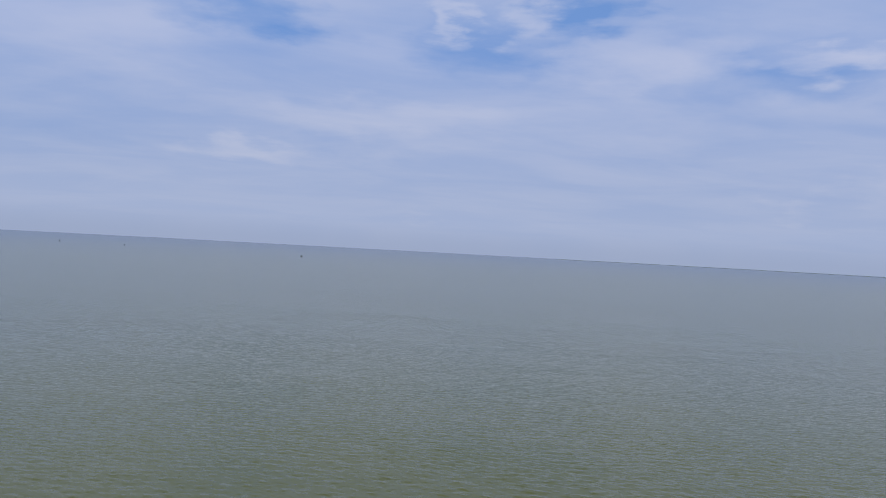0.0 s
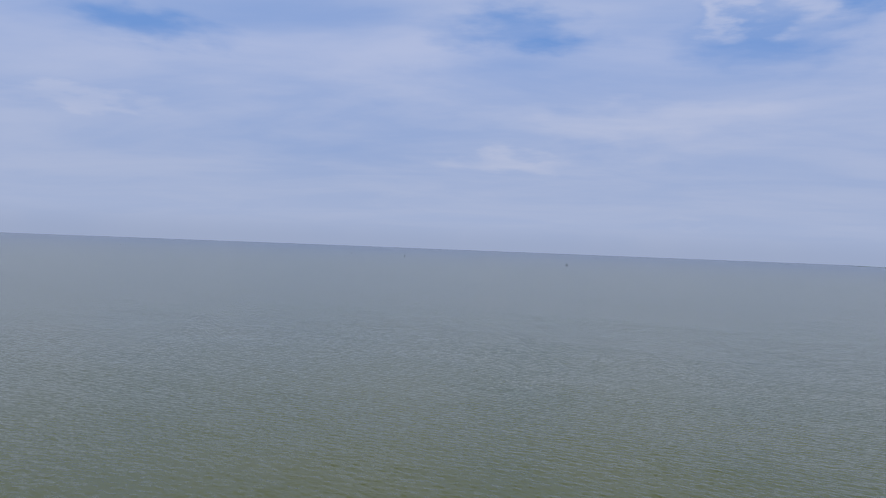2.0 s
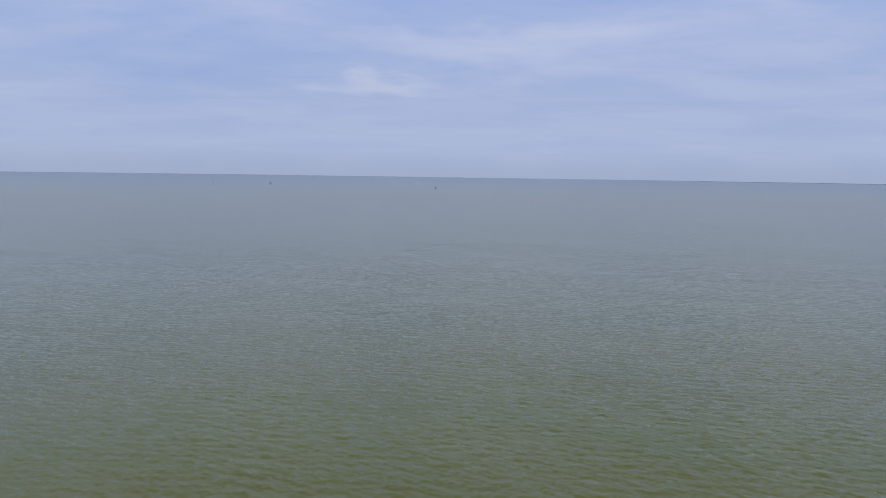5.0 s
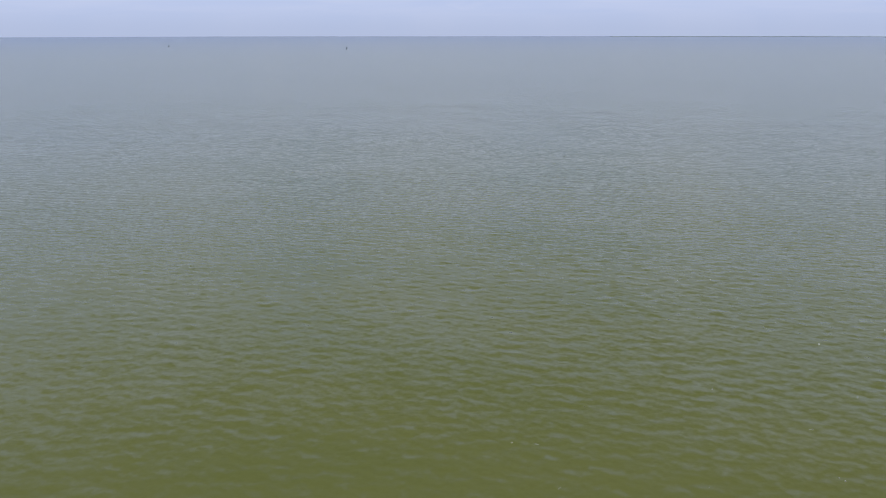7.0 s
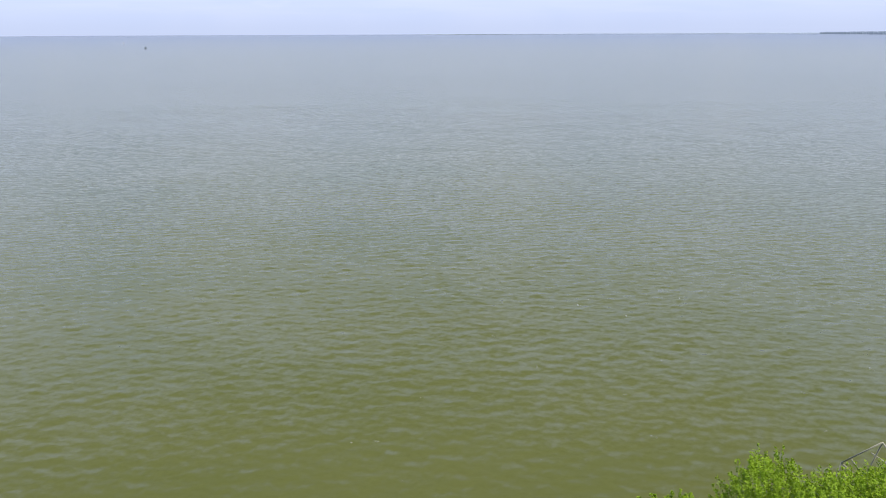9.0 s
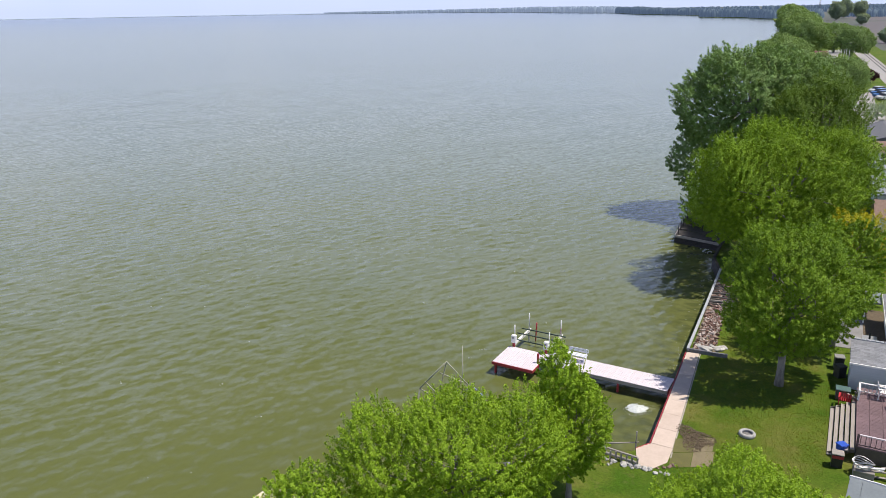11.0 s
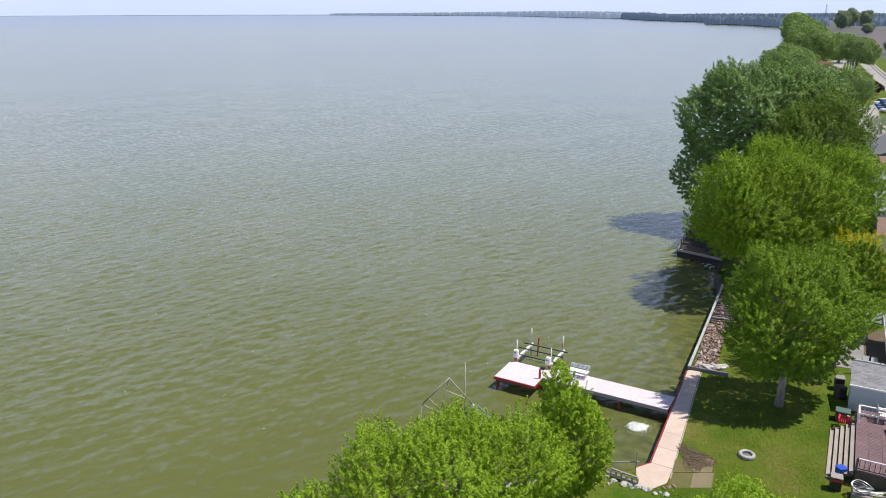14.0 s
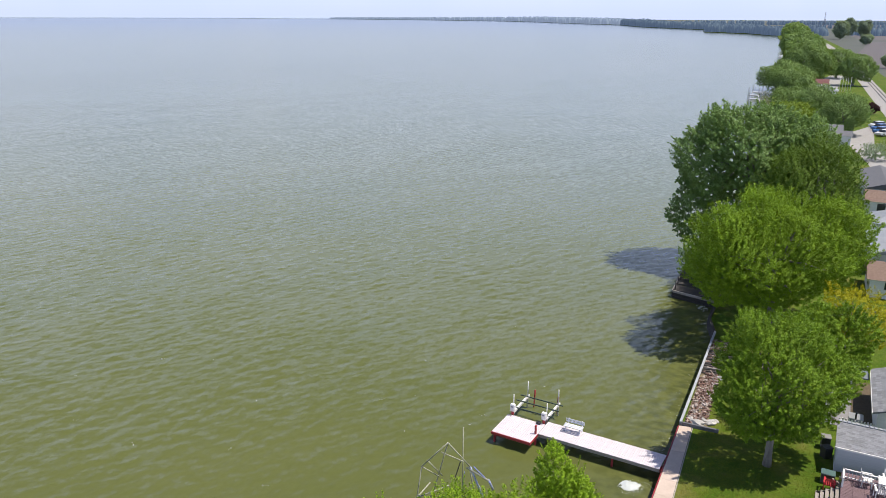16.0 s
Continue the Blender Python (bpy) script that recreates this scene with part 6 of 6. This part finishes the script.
# ---------------------------------------------------------------- cars
def car(place, turn, paint, label):
    top = thing("car", (*place, LAND_Z + 0.045), turn, label, "car", "parked cars")
    bm = bmesh.new()
    side = [(-2.15, 0.35), (-2.2, 0.75), (-1.35, 0.92), (1.35, 0.95), (2.15, 0.85), (2.2, 0.40), (1.9, 0.28), (-1.9, 0.28)]
    a = [bm.verts.new((x, -0.86, z)) for x, z in side]
    b = [bm.verts.new((x, 0.86, z)) for x, z in side]
    n = len(side)
    for i in range(n):
        bm.faces.new((a[i], a[(i + 1) % n], b[(i + 1) % n], b[i]))
    bm.faces.new(a[::-1])
    bm.faces.new(b)
    bmesh.ops.recalc_face_normals(bm, faces=bm.faces[:])
    part("body", bm, paint, top)
    bm = bmesh.new()
    v = box(bm, (-1.3, -0.80, 0.94), (1.6, 0.80, 1.42), 0.05)
    for p in v:
        if p.co.z > 1.2:
            p.co.x = 0.15 + (p.co.x - 0.15) * 0.72
            p.co.y *= 0.86
    part("window_band", bm, WINDOW, top, "dark glass")
    bm = bmesh.new()
    box(bm, (-0.85, -0.66, 1.421), (1.15, 0.66, 1.46), 0.015)
    part("car_roof", bm, paint, top)
    for x in (-1.35, 1.35):
        for y in (-0.8, 0.8):
            bm = bmesh.new()
            bmesh.ops.create_cone(bm, segments=18, radius1=0.33, radius2=0.33, depth=0.22, cap_ends=True, matrix=pose(x, y, 0.33, 90, 0, 0))
            w = part("wheel", bm, BLACK_PLASTIC, top)
            bm = bmesh.new()
            bmesh.ops.create_cone(bm, segments=14, radius1=0.19, radius2=0.17, depth=0.24, cap_ends=True, matrix=pose(x, y, 0.33, 90, 0, 0))
            part("rim", bm, ALU, w)


car((104.5, 176.5), 20, CAR_BLUE, "blue car parked on the gravel drive")
car((102.2, 171.8), 24, CAR_BLUE, "dark blue car parked on the gravel drive")
car((100.5, 167.6), 20, CAR_SILVER, "silver car parked on the gravel drive")
car((106.6, 181.2), 20, CAR_SILVER, "pale silver car at the end of the drive")

# ---------------------------------------------------------------- trees along the shore and beyond
tree((37.2, 71.5, LAND_Z), [(0, 0, 9.8, 3.4, 3.6, 4.4), (1.6, -0.4, 8.0, 2.4, 2.8, 3.4), (-2.6, -1.0, 9.4, 2.8, 2.8, 3.8), (0.6, -2.2, 6.8, 2.8, 2.6, 3.2)], LEAF_DEEP, "maple with dense upright shoots behind the cottages", 40, 4200, 12, 0.16, 0.9, 1.4, 0.15, trunk=0.28, group="shore trees")
tree((81.5, 137.5, LAND_Z), [(0, 0, 1.6, 2.6, 2.0, 1.3)], LEAF_HEDGE_HAZED, "straggly shrub at the drive's edge", 39, 300, 12, 0.2, 0.5, 0.6, 0.2, trunk=0.06, limbs=4, name="shrub", category="shrub")
tree((72, 154, LAND_Z), [(0, 0, 4.6, 4.6, 4.6, 4.2), (-4.4, -1, 3.2, 3.4, 3.6, 3.0), (3.0, -4, 3.2, 2.6, 2.8, 2.6)], LEAF_YELLOW, "yellow-green tree behind the poplar", 41, 1600, 14, 0.34, 1.1, 0.8, 0.22, trunk=0.3, group="shore trees")
tree((48, 99, LAND_Z), [(0, 0, 6.0, 5.0, 4.4, 4.2)], LEAF_DEEP, "dark green tree between the cottages", 42, 1275, 18, 0.24, 0.9, 0.5, 0.2, trunk=0.25, group="shore trees")
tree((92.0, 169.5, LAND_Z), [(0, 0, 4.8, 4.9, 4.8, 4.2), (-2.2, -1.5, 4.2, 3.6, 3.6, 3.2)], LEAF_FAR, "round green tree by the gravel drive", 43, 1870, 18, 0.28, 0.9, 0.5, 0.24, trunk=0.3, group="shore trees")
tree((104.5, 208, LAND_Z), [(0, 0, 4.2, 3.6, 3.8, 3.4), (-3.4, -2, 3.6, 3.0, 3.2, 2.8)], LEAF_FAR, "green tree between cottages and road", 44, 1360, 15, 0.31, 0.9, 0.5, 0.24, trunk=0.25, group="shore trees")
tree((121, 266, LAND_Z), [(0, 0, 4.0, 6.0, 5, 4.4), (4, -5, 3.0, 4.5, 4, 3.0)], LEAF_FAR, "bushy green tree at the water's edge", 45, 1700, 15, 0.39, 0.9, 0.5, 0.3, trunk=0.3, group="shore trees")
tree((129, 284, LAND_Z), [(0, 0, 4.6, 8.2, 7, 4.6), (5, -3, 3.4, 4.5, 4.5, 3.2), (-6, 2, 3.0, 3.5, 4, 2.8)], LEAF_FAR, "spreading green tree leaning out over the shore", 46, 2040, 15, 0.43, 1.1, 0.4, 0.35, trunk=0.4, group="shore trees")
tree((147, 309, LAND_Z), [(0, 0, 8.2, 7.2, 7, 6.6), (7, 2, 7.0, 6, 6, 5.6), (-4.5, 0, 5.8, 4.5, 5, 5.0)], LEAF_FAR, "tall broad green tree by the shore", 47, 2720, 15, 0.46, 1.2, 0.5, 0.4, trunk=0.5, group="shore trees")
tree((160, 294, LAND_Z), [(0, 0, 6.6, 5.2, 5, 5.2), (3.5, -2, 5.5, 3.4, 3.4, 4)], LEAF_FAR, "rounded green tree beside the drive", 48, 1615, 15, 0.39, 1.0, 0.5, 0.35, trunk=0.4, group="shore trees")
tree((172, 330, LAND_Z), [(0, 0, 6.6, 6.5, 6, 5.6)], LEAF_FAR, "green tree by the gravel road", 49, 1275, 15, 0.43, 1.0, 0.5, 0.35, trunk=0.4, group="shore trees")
tree((118.6, 206, LAND_Z), [(0, 0, 1.6, 1.7, 1.7, 1.2)], LEAF_PURPLE, "small purple-leaved tree on the verge", 50, 320, 12, 0.35, 0.5, 0.4, 0.2, trunk=0.12, limbs=4, group="")
tree((103.5, 224, LAND_Z), [(0, 0, 2.6, 4.6, 4.4, 2.8), (5, 1, 2.2, 3.6, 3.4, 2.4)], LEAF_FAR, "low bushy green tree before the pale cottage", 52, 1100, 14, 0.3, 0.7, 0.5, 0.24, trunk=0.2, limbs=5, group="shore trees")
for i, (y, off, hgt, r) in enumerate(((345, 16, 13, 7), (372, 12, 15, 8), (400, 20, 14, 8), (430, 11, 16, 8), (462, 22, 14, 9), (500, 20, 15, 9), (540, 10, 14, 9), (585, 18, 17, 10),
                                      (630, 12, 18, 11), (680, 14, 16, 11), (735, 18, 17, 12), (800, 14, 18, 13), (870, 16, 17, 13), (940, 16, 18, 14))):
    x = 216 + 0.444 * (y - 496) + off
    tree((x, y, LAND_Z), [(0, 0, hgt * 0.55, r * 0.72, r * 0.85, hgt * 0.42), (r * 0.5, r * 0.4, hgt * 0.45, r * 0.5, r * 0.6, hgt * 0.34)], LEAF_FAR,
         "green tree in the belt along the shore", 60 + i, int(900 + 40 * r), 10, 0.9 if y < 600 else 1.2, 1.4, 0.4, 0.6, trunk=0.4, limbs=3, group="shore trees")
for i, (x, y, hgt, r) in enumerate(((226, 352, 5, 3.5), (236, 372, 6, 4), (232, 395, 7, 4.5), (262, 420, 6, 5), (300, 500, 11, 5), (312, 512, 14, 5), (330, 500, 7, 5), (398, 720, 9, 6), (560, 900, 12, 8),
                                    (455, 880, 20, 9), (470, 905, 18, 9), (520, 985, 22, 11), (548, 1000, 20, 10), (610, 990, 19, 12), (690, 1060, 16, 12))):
    tree((x, y, LAND_Z), [(0, 0, hgt * 0.55, r * 0.8, r * 0.8, hgt * 0.45)], LEAF_HEDGE_HAZED, "hedgerow tree at the edge of a field", 90 + i, int(420 + 40 * r), 10, 0.7 if y < 600 else 1.3, 1.0, 0.5, 0.5, trunk=0.3, limbs=3, group="hedgerow trees")


def build_woods(name, line, depth, height, crowns_per, seed, label, mat=WOODS):
    """A belt of far woodland: uneven crowns side by side along a line, down to the ground."""
    rng = np.random.default_rng(seed)
    vs, fs, count = [], [], 0
    heights = np.broadcast_to(np.array(height, float), (len(line),))
    around, up = 7, 5
    a = np.linspace(0, 2 * math.pi, around, endpoint=False)
    rise = np.linspace(0.0, math.pi / 2, up)
    e, wide = np.linspace(0, 1, up) ** 0.8, np.array([0.9, 1.0, 0.95, 0.74, 0.36])
    idx = np.array([(r * around + k, r * around + (k + 1) % around, (r + 1) * around + (k + 1) % around, (r + 1) * around + k) for r in range(up - 1) for k in range(around)])
    for p, q, h0, h1 in zip(line[:-1], line[1:], heights[:-1], heights[1:]):
        p, q = np.array(p, float), np.array(q, float)
        d = q - p
        ln = np.linalg.norm(d)
        nrm = np.array([d[1], -d[0]]) / ln
        crowns = max(2, int(1.9 * crowns_per * ln / (h0 * 0.3)))
        for j in range(crowns):
            c = p + d * (j + rng.random()) / crowns + nrm * depth * rng.random() ** 1.6
            h = (h0 + (h1 - h0) * j / crowns) * rng.uniform(0.74, 1.0)
            r = h * rng.uniform(0.24, 0.46)
            jit = rng.uniform(0.8, 1.18, (up, around))
            rr = r * np.maximum(wide, 0.08)[:, None] * jit
            x, y = c[0] + rr * np.cos(a + rng.random()), c[1] + rr * np.sin(a + rng.random())
            z = np.broadcast_to(LAND_Z + h * e[:, None], rr.shape) + h * rng.normal(0, 0.025, rr.shape)
            vs.append(np.stack([x, y, np.maximum(z, LAND_Z)], -1).reshape(-1, 3))
            fs.append(idx + count)
            count += up * around
    me = mesh_of(name, np.concatenate(vs), np.concatenate(fs), smooth=True)
    tagged(part(name, me, mat), label, "woods", kind="stuff")


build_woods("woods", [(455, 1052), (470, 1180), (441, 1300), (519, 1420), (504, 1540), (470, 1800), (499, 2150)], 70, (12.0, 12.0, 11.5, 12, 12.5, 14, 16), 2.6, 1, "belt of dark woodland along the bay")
build_woods("woods", [(499, 2150), (399, 2600), (351, 3000), (209, 3350), (-150, 3800), (-600, 4150)], 90, (17.5, 19, 20, 17, 13, 10), 1.3, 2, "far woodland with painted haze on the other shore", WOODS_FAR)
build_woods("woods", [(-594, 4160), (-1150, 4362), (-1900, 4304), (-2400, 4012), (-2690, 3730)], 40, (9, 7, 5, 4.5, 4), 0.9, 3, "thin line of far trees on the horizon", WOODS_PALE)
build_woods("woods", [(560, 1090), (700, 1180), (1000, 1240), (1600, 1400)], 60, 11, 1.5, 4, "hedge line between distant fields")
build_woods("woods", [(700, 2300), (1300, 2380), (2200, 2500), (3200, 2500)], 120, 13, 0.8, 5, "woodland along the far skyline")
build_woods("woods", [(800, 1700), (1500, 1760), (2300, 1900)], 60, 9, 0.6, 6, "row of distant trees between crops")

bm = bmesh.new()
for p, q in (((-2, -2), (-0.5, -0.5)), ((2, -2), (0.5, -0.5)), ((0, 2.4), (0, 0.6))):
    beam(bm, (*p, 0), (*q, 34), 0.5, 0.5)
for z in range(2, 34, 4):
    s = 2 - 1.5 * z / 34
    beam(bm, (-s, -s, z), (s, -s, z), 0.3, 0.3)
    beam(bm, (s, -s, z), (0, s * 1.1, z), 0.3, 0.3)
    beam(bm, (0, s * 1.1, z), (-s, -s, z), 0.3, 0.3)
ob = part("lattice_mast", bm, GREY_CONCRETE)
ob.matrix_basis = pose(880, 1780, LAND_Z)
tagged(ob, "grey lattice mast rising over the far woods", "mast")


# ---------------------------------------------------------------- far off on the water and along the shore
def build_far_lift(x, y, turn):
    top = thing("boat_lift", (x, y, 0), turn, "white boat lift standing off the far shore", "boat lift", "far boat lifts")
    for px in (-1.6, 1.6):
        for py in (-2, 2):
            bm = bmesh.new()
            beam(bm, (px, py, -1.9), (px, py, 3.6), 0.11, 0.11)
            part("post", bm, ALU, top)
        bm = bmesh.new()
        beam(bm, (px, -2, 1.0), (px, 2, 1.0), 0.2, 0.25)
        part("side_beam", bm, WHITE_METAL, top)
    bm = bmesh.new()
    box(bm, (-1.5, -1.5, 1.2), (1.5, 1.5, 1.45), 0.1)
    part("cradle", bm, ALU, top)


build_far_lift(110.0, 262, -25)
build_far_lift(104.5, 252, -25)
build_far_lift(100, 240, -25)


def build_boat(x, y, turn):
    top = thing("motorboat", (x, y, 0.55), turn, "white motorboat moored off the far shore", "boat")
    bm = bmesh.new()
    n = 9
    rows = []
    for i in range(n):
        s = i / (n - 1)
        w = 1.3 * (1 - max(0, s - 0.45) ** 2 * 3.2)
        rows.append([bm.verts.new((-3.5 + 7 * s, k * w * f, z)) for k, f, z in ((-1, 1.0, 0.9 + 0.35 * s), (-1, 0.8, 0.1), (0, 0, -0.5 + 0.5 * s * s), (1, 0.8, 0.1), (1, 1.0, 0.9 + 0.35 * s))])
    for a, b in zip(rows[:-1], rows[1:]):
        for k in range(4):
            bm.faces.new((a[k], a[k + 1], b[k + 1], b[k]))
        bm.faces.new((a[4], a[0], b[0], b[4]))
    bm.faces.new(rows[0])
    bm.faces.new(rows[-1][::-1])
    bmesh.ops.recalc_face_normals(bm, faces=bm.faces[:])
    part("hull", bm, WHITE_METAL, top)
    bm = bmesh.new()
    v = box(bm, (-1.6, -0.9, 0.95), (1.4, 0.9, 2.0), 0.1)
    for p in v:
        if p.co.z > 1.6:
            p.co.x *= 0.8
    part("cabin", bm, WHITE_METAL, top)
    bm = bmesh.new()
    box(bm, (-1.2, -0.93, 1.35), (1.1, 0.93, 1.75))
    part("window_band", bm, WINDOW, top)


build_boat(219, 493, 60)


def buoy_at(azimuth, far, mat, label):
    """A marker buoy at a bearing to the left of the lake's straight view."""
    x, y = -far * math.sin(radians(azimuth)), far * math.cos(radians(azimuth))
    top = thing("buoy", (x, y, 0), 0, label, "buoy", "marker buoys")
    bm = bmesh.new()
    tube(bm, [(0, 0, -0.5), (0, 0, 0.3), (0, 0, 0.5)], [0.9, 1.0, 0.8], 12)
    part("float", bm, mat, top)
    bm = bmesh.new()
    tube(bm, [(0, 0, 0.45), (0, 0, 2.0), (0, 0, 2.4)], [0.55, 0.4, 0.12], 10)
    part("beacon", bm, mat, top)


for az, far, mat, label in ((55.4, 1120, BLACK_PLASTIC, "dark marker buoy far out on the lake"), (56.8, 1620, WHITE_METAL, "white marker buoy far out on the lake"), (67.9, 1370, BLACK_PLASTIC, "dark marker buoy far out on the lake"),
                            (88.5, 1500, BLACK_PLASTIC, "dark marker buoy far out on the lake"), (72.0, 1500, BLACK_PLASTIC, "dark marker buoy far out on the lake")):
    buoy_at(az, far, mat, label)
